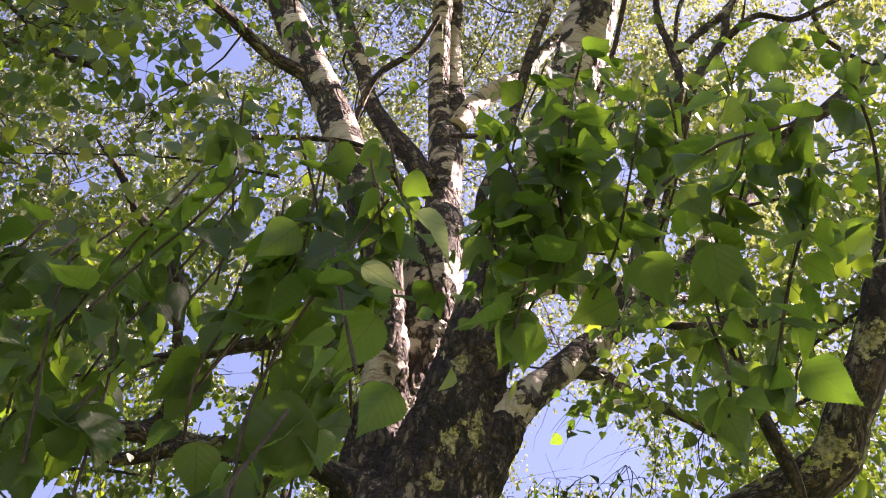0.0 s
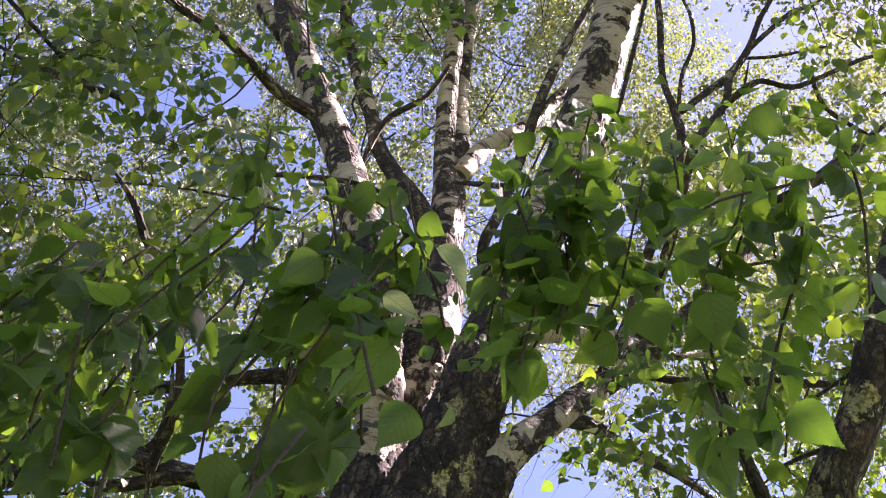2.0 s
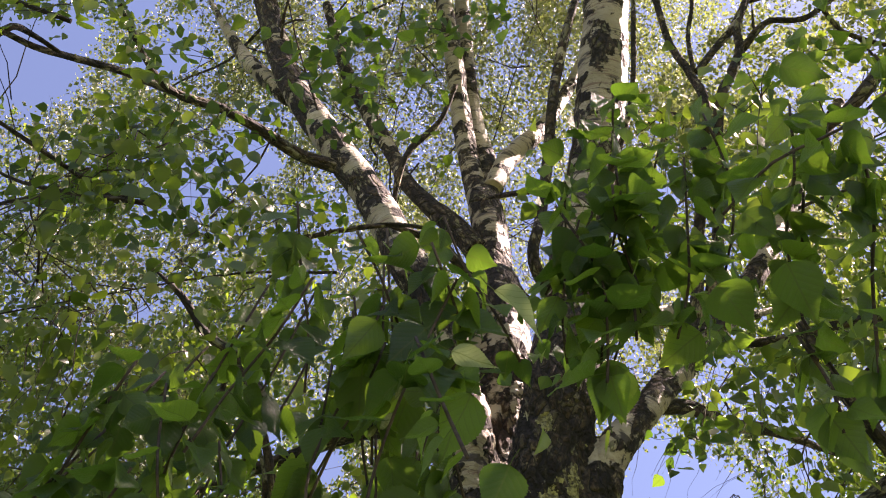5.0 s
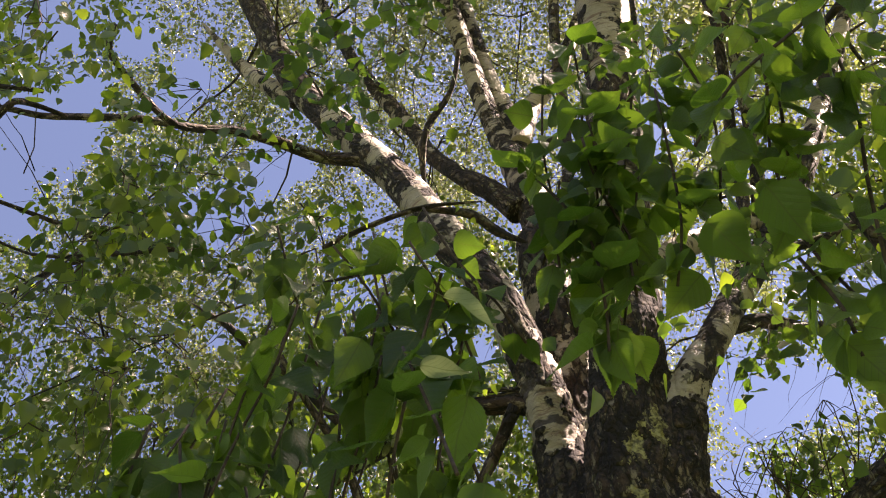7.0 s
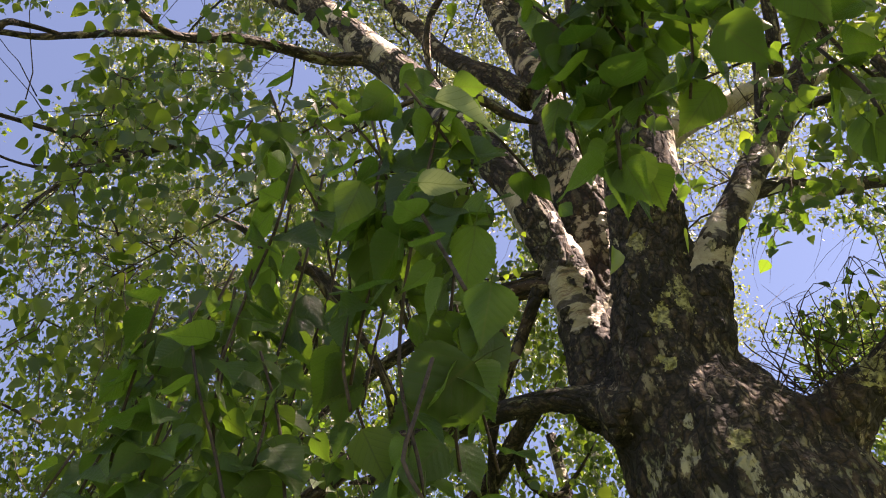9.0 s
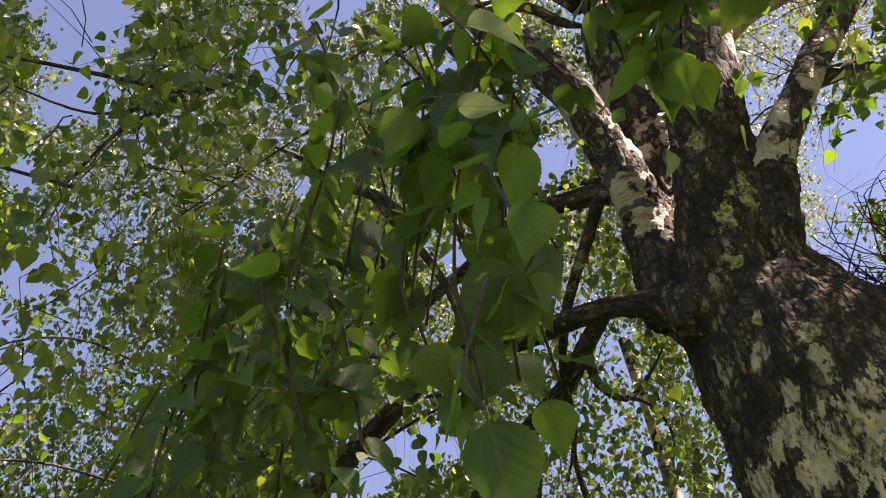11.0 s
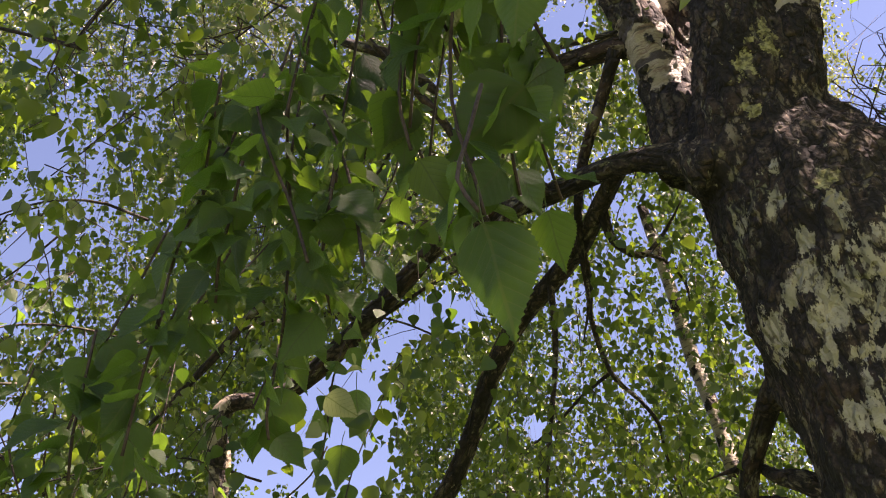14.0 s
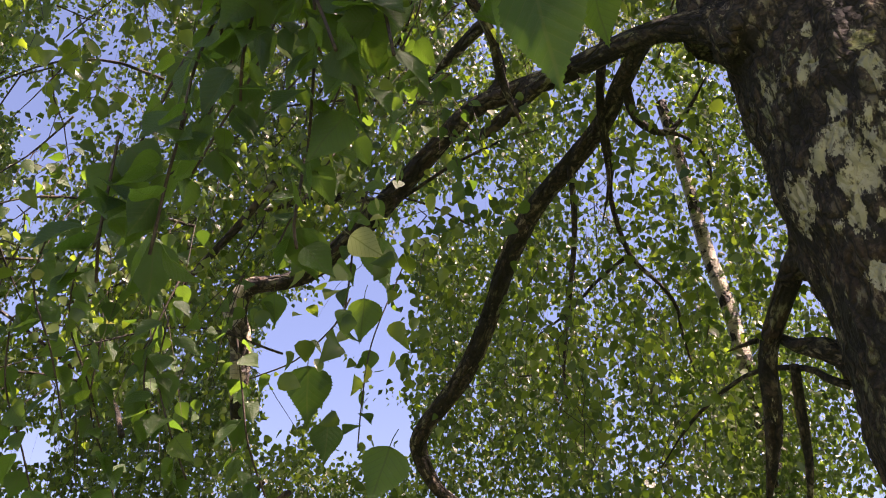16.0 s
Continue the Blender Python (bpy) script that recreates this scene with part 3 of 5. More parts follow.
limb("branch", [(0.74, 1.16, 4.13, 0.0089), (0.88, 1.06, 4.13, 0.0174), (0.99, 1.01, 4.22, 0.0212), (1.17, 0.93, 4.41, 0.007)], (0.8, 0.8), "dark branch leaning across")
limb("branch", [(-0.4, 1.17, 5.49, 0.0118), (-0.49, 1.28, 5.34, 0.0129), (-0.63, 1.34, 5.19, 0.0152), (-0.69, 1.42, 5.04, 0.0149), (-0.71, 1.51, 4.89, 0.0051)], (0.8, 0.8), "dark branch across the light")
limb("branch", [(-0.79, 1.02, 3.74, 0.0065), (-0.63, 1.03, 3.78, 0.0082), (-0.48, 1.05, 3.8, 0.0074), (-0.34, 1.15, 3.9, 0.0021)], (0.9, 0.9), "thin dark level branch")
limb("branch", [(-0.08, 1.44, 4.77, 0.0137), (-0.23, 1.52, 4.95, 0.0121), (-0.4, 1.6, 5.12, 0.004)], (0.9, 0.9), "thin dark level branch")
limb("branch", [(-0.55, 1.15, 4.02, 0.0089), (-0.41, 1.23, 4.01, 0.0161), (-0.35, 1.31, 3.98, 0.016), (-0.28, 1.37, 3.96, 0.0043)], (0.9, 0.9), "thin dark level branch")
limb("branch", [(0.36, 1.48, 3.61, 0.0113), (0.51, 1.47, 3.58, 0.0127), (0.68, 1.49, 3.64, 0.013), (0.86, 1.51, 3.69, 0.0148), (1.02, 1.53, 3.74, 0.0052)], (0.9, 0.9), "thin dark branch among the leaves")
limb("branch", [(0.54, 1.32, 3.43, 0.0131), (0.57, 1.39, 3.31, 0.0155), (0.61, 1.44, 3.18, 0.0163), (0.67, 1.52, 3.09, 0.0173), (0.7, 1.57, 3.02, 0.006)], (0.9, 0.9), "dark hanging branch")
limb("branch", [(-0.84, 1.02, 3.26, 0.0067), (-0.82, 1.13, 3.2, 0.0087), (-0.79, 1.24, 3.14, 0.01), (-0.78, 1.35, 3.06, 0.0106), (-0.84, 1.49, 3.04, 0.011), (-0.84, 1.57, 2.95, 0.0028)], (0.9, 0.9), "thin dark hanging branch")
limb("branch", [(-0.77, 1.21, 3.18, 0.0098), (-0.81, 1.18, 3.24, 0.0157), (-0.87, 1.12, 3.32, 0.0145), (-0.95, 1.07, 3.37, 0.0118), (-1.01, 0.99, 3.44, 0.009), (-1.11, 0.93, 3.53, 0.0019)], (0.9, 0.9), "dark drooping side branch")
limb("branch", [(-0.81, 1.8, 3.34, 0.0213), (-0.97, 1.86, 3.36, 0.0217), (-1.16, 1.91, 3.35, 0.0203), (-1.29, 1.94, 3.4, 0.0042)], (0.9, 0.9), "dark low branch")
limb("branch", [(-1.35, 0.33, 4.62, 0.0099), (-1.41, 0.39, 4.58, 0.0109), (-1.4, 0.53, 4.57, 0.0121), (-1.35, 0.7, 4.55, 0.0133), (-1.29, 0.81, 4.67, 0.0139), (-1.23, 0.88, 4.78, 0.0047)], (0.9, 0.9), "dark branch in open sky")
limb("branch", [(-1.62, 0.51, 4.45, 0.0069), (-1.69, 0.42, 4.43, 0.0097), (-1.68, 0.37, 4.32, 0.0112), (-1.76, 0.38, 4.27, 0.0111), (-1.76, 0.25, 4.29, 0.0032)], (0.9, 0.9), "dark crooked branch in open sky")


def grown_trunk():
    """The trunk with the roots of its limbs, melted into one surface and furrowed."""
    lumps = bmesh.new()
    for chain in STUMPS:
        for p, q in zip(chain, chain[1:]):
            a, b = Vector(p[:3]), Vector(q[:3])
            turn = (b - a).to_track_quat("Z", "Y").to_matrix().to_4x4()
            bmesh.ops.create_cone(lumps, cap_ends=True, segments=28, radius1=p[3], radius2=q[3], depth=(b - a).length * 1.02, matrix=Matrix.Translation((a + b) / 2) @ turn)
            bmesh.ops.create_icosphere(lumps, subdivisions=3, radius=q[3] * 0.995, matrix=Matrix.Translation(b))
    rough = bpy.data.meshes.new("lumps")
    lumps.to_mesh(rough)
    lumps.free()
    ob = new("lumps", rough)
    melt = ob.modifiers.new("melt", "REMESH")
    melt.mode, melt.voxel_size = "VOXEL", 0.0095
    calm = ob.modifiers.new("calm", "SMOOTH")
    calm.factor, calm.iterations = 0.5, 36
    me = bpy.data.meshes.new_from_object(ob.evaluated_get(bpy.context.evaluated_depsgraph_get()))
    bpy.data.objects.remove(ob)
    bpy.data.meshes.remove(rough)
    n = len(me.vertices)
    verts, norms = np.empty(n * 3, np.float32), np.empty(n * 3, np.float32)
    me.vertices.foreach_get("co", verts)
    me.vertices.foreach_get("normal", norms)
    verts, norms = verts.reshape(-1, 3).astype(float), norms.reshape(-1, 3)
    lift = np.empty(n)
    for i, v in enumerate(verts):
        x, y, z = v
        lift[i] = 0.020 * noise.noise(Vector((x * 6, y * 6, z * 4))) + 0.013 * noise.noise(Vector((x * 26, y * 26, z * 8))) + 0.010 * abs(noise.noise(Vector((x * 50, y * 50, z * 18)))) + 0.005 * noise.noise(Vector((x * 85, y * 85, z * 50)))
    verts = verts + norms * lift[:, None]
    me.vertices.foreach_set("co", verts.astype(np.float32).ravel())
    me.polygons.foreach_set("use_smooth", np.ones(len(me.polygons), bool))
    me.update()
    best, age = np.full(n, 1e9), np.zeros(n)
    for chain, marks in zip(STUMPS, STUMP_AGES):
        for p, q, a, b in zip(chain, chain[1:], marks, marks[1:]):
            for f in np.linspace(0, 1, 6):
                spot = np.array(p) * (1 - f) + np.array(q) * f
                gap = np.linalg.norm(verts - spot[:3], axis=1) / max(spot[3], 0.02)
                near = gap < best
                best[near], age[near] = gap[near], a * (1 - f) + b * f
    weather(me, verts, verts.copy(), age)
    return me


part("trunk", grown_trunk(), BARK, birch, "thick trunk with dark furrows and pale flaking patches")


# ---- leaves ----
def blade(seed):
    """One birch leaf a metre long: a toothed rhombic blade folded along its rib, with its stalk."""
    rng = random.Random(seed)
    half = [(0.0, 0.015), (0.03, 0.15), (0.09, 0.28), (0.18, 0.365), (0.28, 0.39), (0.39, 0.365), (0.51, 0.30), (0.63, 0.215), (0.75, 0.125), (0.87, 0.05), (1.0, 0.0)]
    bend, fold, twist = rng.uniform(-0.25, 0.45), rng.uniform(0.05, 0.38), rng.uniform(-0.3, 0.3)
    ribs = []
    for i in range(41):
        y = i / 40
        w = np.interp(y, [h[0] for h in half], [h[1] for h in half])
        tooth = 0.0 if y < 0.12 or y > 0.97 else (0.011 if i % 2 else -0.006) + (0.009 if i % 6 == 1 else 0)
        ribs.append((y, max(0.0, w + tooth)))
    verts, faces, uvs = [], [], []
    for y, w in ribs:
        for s in (-1, -0.5, 0, 0.5, 1):
            x = s * w
            z = fold * abs(x) - bend * y * y * 0.5 + twist * x * y + 0.02 * math.sin(9 * y + 3 * s)
            verts.append((x, y, z))
            uvs.append((x, y))
    for i in range(40):
        for k in range(4):
            a = i * 5 + k
            faces.append((a, a + 1, a + 6, a + 5))
    base = len(verts)
    for y, x in ((0.02, 0), (-0.14, 0.012), (-0.30, 0.05)):
        for q in range(3):
            verts.append((x + 0.009 * math.cos(q * 2.094), y, 0.05 * y * y * 4 + 0.009 * math.sin(q * 2.094)))
            uvs.append((0, 0.5))
    for s in range(2):
        for q in range(3):
            a, b = base + s * 3 + q, base + s * 3 + (q + 1) % 3
            faces.append((a, b, b + 3, a + 3))
    me = raw_mesh("leaf", verts, np.array(faces).ravel(), np.full(len(faces), 4))
    layer = me.uv_layers.new(name="blade")
    layer.data.foreach_set("uv", np.asarray(uvs, np.float32)[np.array(faces).ravel()].ravel())
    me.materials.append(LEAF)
    return me


# where the near twigs leave the view free: bearing, height and half width in degrees from the standing place
PARTINGS = [(-34.8, 52.4, 2.0), (-28.6, 48.2, 2.2), (-29.5, 44.4, 2.2), (-25.6, 45.1, 1.3), (-34.7, 44.3, 1.1), (-22.3, 53.6, 0.7), (-36.8, 37.4, 1.3), (-30.8, 40.1, 1.6), (-0.4, 52.4, 1.1), (1.8, 56.5, 1.5), (13.5, 65.3, 0.9), (-47.3, 55.6, 2.2), (-49.2, 49.8, 1.3), (-32.0, 60.5, 1.5), (-16.4, 53.5, 2.0), (-16.0, 49.2, 2.2), (-16.1, 51.3, 2.0), (-31.3, 45.0, 0.9), (-45.6, 52.9, 1.0), (-19.2, 38.1, 1.5), (-29.7, 36.5, 1.8), (-36.7, 33.3, 1.6), (-44.3, 23.4, 2.2), (-37.4, 22.6, 2.2), (-39.3, 25.6, 1.5), (8.1, 60.2, 0.9), (-35.6, 52.1, 1.8), (-26.3, 53.0, 1.1), (8.5, 57.0, 1.5), (5.3, 54.0, 1.5)]


def parted(spot):
    """Whether a place lies in one of the partings of the near leaves."""
    way = (Vector(spot) - Vector((0.02, 0.03, 1.5))).normalized()
    for az, el, wide in PARTINGS:
        az, el = radians(az), radians(el)
        if way.angle(Vector((math.sin(az) * math.cos(el), math.cos(az) * math.cos(el), math.sin(el)))) < radians(wide) * 1.15:
            return True
    return False


BLADES = [blade(s) for s in range(8)]
rnd = random.Random(11)


def unit(v):
    return v / np.linalg.norm(v, axis=-1, keepdims=True)


def place_leaf(parent, spot, tip, face, size, forms=BLADES):
    """Hang a leaf by its base at spot; tip is the way it points, face the way its upper side turns."""
    y = Vector(tip).normalized()
    z = Vector(face)
    z = (z - y * z.dot(y)).normalized()
    x = y.cross(z)
    ob = new("leaf", rnd.choice(forms))
    ob.parent = parent
    m = Matrix((x, y, z)).transposed().to_4x4()
    ob.matrix_basis = Matrix.Translation(spot) @ m @ Matrix.Diagonal((size * rnd.uniform(0.9, 1.12), size, size, 1))
    return ob


def near_twig(points, count, size):
    line = [(*p, 0.0008 - 0.0004 * i / len(points)) for i, p in enumerate(points)]
    rows, share = spline(line, 0.012)
    stem = part("twig", tube("twig", line, 6, 0.02, (0.9, 0.9)), TWIG, birch, "thin drooping leafy twig")
    for i in range(count):
        k = (i + 0.35 + rnd.uniform(-0.3, 0.3)) / count
        at = rows[min(len(rows) - 1, int(k * (len(rows) - 1)))][:3]
        a = rnd.uniform(0, 2 * math.pi)
        out = Vector((math.cos(a), math.sin(a), 0))
        tip = Vector((0, 0, -1)) * rnd.uniform(0.35, 1.1) + out * rnd.uniform(0.3, 0.9)
        face = Vector((rnd.gauss(0, 0.5), rnd.gauss(0, 0.5) - 0.35, rnd.uniform(0.2, 1.0)))
        s = size * rnd.uniform(0.7, 1.12)
        if not parted(Vector(at) + tip.normalized() * 0.8 * s):
            place_leaf(stem, Vector(at) + tip.normalized() * 0.3 * s, tip, face, s)
    return stem


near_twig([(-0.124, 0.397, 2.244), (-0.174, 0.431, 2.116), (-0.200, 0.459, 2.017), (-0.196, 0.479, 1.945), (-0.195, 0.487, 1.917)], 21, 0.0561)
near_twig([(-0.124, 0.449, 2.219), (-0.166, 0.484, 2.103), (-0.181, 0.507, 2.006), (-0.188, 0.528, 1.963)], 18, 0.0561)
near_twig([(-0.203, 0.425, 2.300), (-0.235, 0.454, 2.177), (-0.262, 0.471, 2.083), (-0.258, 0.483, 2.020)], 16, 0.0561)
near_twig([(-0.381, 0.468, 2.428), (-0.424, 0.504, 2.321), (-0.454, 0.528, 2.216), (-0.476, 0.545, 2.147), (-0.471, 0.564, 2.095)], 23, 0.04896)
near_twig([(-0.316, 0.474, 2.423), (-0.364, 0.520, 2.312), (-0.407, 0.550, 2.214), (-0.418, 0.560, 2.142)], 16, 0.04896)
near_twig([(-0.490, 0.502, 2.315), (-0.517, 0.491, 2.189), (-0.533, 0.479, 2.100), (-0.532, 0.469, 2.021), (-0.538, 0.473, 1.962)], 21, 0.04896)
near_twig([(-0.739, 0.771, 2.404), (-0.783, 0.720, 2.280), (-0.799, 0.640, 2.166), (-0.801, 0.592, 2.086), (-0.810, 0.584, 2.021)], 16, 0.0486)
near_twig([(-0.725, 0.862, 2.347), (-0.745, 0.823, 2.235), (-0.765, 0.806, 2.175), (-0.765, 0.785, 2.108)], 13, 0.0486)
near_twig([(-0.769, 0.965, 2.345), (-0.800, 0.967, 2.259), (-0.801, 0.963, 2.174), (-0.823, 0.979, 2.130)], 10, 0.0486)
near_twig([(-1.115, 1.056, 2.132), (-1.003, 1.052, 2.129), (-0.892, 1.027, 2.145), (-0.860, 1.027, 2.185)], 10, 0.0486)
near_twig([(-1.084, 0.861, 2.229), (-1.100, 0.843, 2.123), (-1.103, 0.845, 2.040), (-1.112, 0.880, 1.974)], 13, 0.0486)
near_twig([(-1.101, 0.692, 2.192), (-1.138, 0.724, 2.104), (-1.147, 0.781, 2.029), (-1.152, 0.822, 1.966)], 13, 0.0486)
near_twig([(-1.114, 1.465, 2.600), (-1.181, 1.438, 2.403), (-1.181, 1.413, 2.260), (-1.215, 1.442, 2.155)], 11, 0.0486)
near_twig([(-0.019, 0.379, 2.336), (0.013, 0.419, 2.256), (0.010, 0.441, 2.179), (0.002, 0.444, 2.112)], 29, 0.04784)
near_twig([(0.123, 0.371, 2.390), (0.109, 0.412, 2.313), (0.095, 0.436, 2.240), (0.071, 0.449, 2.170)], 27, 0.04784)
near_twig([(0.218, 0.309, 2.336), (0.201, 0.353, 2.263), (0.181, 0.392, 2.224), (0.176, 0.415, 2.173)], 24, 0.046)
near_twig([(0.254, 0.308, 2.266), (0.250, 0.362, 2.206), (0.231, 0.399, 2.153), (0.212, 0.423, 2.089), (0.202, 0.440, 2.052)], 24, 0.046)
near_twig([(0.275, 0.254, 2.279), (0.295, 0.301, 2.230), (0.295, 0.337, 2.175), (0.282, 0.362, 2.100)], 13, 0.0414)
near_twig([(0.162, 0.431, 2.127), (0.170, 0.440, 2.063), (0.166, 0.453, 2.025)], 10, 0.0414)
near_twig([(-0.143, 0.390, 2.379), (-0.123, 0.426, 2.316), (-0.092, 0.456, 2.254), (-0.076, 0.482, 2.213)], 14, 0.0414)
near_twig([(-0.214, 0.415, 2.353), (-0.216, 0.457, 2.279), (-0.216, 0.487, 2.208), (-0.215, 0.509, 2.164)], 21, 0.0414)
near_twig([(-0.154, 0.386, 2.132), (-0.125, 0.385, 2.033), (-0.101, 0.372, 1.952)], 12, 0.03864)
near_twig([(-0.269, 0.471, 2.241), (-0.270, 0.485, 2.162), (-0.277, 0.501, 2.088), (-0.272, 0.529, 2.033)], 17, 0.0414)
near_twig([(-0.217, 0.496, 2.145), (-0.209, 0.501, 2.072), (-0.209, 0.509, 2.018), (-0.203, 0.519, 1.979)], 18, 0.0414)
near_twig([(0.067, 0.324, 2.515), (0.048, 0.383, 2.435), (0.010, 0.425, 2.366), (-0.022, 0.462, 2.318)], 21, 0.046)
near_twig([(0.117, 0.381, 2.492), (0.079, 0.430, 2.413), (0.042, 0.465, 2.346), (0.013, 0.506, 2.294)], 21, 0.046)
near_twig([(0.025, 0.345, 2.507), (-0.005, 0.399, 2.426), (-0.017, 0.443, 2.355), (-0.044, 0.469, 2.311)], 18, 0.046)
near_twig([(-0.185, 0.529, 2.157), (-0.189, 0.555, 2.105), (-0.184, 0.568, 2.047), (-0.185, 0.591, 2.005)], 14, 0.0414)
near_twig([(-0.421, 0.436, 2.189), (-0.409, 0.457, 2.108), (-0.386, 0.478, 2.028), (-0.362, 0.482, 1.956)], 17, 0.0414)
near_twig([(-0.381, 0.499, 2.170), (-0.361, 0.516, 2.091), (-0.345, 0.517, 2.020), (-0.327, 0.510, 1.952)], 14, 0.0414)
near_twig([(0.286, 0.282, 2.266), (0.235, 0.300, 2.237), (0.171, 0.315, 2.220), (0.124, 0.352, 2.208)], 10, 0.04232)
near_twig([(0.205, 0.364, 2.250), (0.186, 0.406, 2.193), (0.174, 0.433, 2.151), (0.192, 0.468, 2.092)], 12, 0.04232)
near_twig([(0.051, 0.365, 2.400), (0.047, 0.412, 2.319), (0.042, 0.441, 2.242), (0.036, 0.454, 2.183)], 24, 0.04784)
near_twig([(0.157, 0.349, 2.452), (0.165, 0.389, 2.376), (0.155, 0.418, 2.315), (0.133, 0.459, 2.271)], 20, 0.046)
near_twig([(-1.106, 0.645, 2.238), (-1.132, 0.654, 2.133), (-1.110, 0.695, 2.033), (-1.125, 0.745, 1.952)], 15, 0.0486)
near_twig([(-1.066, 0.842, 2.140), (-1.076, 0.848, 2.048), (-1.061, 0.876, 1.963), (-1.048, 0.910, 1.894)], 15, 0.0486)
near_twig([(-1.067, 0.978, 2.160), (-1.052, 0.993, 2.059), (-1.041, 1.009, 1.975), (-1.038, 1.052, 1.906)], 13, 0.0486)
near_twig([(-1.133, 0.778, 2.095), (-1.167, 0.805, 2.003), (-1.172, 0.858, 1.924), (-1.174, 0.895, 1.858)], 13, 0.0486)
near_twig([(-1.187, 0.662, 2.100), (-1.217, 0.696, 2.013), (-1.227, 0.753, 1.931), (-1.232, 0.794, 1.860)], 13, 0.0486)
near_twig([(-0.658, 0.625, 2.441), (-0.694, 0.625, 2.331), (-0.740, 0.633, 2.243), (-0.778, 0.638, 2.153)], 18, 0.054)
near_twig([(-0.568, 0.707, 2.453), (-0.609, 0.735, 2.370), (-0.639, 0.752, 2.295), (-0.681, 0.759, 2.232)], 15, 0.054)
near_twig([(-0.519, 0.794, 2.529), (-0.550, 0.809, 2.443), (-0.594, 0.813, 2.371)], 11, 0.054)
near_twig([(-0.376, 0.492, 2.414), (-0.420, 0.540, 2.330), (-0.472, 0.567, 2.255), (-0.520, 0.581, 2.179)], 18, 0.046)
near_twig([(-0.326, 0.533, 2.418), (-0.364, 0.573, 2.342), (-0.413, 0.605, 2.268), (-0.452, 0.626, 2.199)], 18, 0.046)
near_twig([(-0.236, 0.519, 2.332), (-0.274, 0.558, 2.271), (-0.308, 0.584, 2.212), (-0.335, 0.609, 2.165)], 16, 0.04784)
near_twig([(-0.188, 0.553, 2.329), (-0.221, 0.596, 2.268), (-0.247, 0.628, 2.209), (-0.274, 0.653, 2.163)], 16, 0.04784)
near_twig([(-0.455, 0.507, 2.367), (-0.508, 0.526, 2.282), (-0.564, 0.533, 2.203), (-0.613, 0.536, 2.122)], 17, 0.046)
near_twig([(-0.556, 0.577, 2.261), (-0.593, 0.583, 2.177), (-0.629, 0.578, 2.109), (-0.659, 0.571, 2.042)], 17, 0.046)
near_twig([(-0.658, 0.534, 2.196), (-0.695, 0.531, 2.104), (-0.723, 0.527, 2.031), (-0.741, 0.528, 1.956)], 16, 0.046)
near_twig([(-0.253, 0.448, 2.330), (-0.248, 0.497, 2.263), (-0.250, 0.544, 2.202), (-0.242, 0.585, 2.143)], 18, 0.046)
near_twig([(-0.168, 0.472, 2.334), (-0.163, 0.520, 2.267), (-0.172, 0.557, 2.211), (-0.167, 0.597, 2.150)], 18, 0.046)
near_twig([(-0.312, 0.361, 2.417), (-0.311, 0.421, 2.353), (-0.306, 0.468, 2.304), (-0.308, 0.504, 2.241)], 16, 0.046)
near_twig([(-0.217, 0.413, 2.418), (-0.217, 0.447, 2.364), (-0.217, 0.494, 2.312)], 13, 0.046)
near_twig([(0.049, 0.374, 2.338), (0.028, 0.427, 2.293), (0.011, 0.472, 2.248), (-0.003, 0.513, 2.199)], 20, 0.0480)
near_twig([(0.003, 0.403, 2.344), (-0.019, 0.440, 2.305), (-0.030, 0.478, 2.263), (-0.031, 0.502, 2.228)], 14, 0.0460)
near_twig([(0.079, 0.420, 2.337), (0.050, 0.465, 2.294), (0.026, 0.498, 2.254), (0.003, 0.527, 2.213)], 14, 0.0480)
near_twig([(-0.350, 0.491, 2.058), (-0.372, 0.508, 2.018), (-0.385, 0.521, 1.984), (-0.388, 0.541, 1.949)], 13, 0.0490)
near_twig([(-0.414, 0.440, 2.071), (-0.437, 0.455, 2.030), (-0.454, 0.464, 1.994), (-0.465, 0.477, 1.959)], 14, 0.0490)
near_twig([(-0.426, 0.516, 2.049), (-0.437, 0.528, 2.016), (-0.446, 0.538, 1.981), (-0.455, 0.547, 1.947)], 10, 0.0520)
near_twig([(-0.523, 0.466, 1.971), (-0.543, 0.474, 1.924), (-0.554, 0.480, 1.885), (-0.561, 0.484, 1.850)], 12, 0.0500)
near_twig([(-0.593, 0.448, 1.971), (-0.609, 0.460, 1.923), (-0.617, 0.467, 1.882), (-0.621, 0.477, 1.843)], 11, 0.0500)
near_twig([(-0.500, 0.584, 1.989), (-0.508, 0.589, 1.955), (-0.514, 0.592, 1.921), (-0.511, 0.596, 1.896)], 6, 0.0520)
near_twig([(-0.223, 0.519, 2.025), (-0.233, 0.535, 1.996), (-0.242, 0.543, 1.971), (-0.244, 0.547, 1.951)], 9, 0.0500)
near_twig([(-0.265, 0.374, 2.248), (-0.302, 0.405, 2.199), (-0.343, 0.427, 2.145), (-0.375, 0.447, 2.092)], 16, 0.0480)
near_twig([(-0.195, 0.422, 2.187), (-0.217, 0.447, 2.148), (-0.241, 0.466, 2.108), (-0.266, 0.491, 2.059)], 14, 0.0490)
near_twig([(-0.472, 0.436, 2.242), (-0.497, 0.456, 2.190), (-0.518, 0.474, 2.138), (-0.532, 0.492, 2.087)], 14, 0.0480)
near_twig([(-0.387, 0.453, 2.223), (-0.414, 0.483, 2.167), (-0.429, 0.505, 2.119), (-0.437, 0.528, 2.071)], 14, 0.0480)
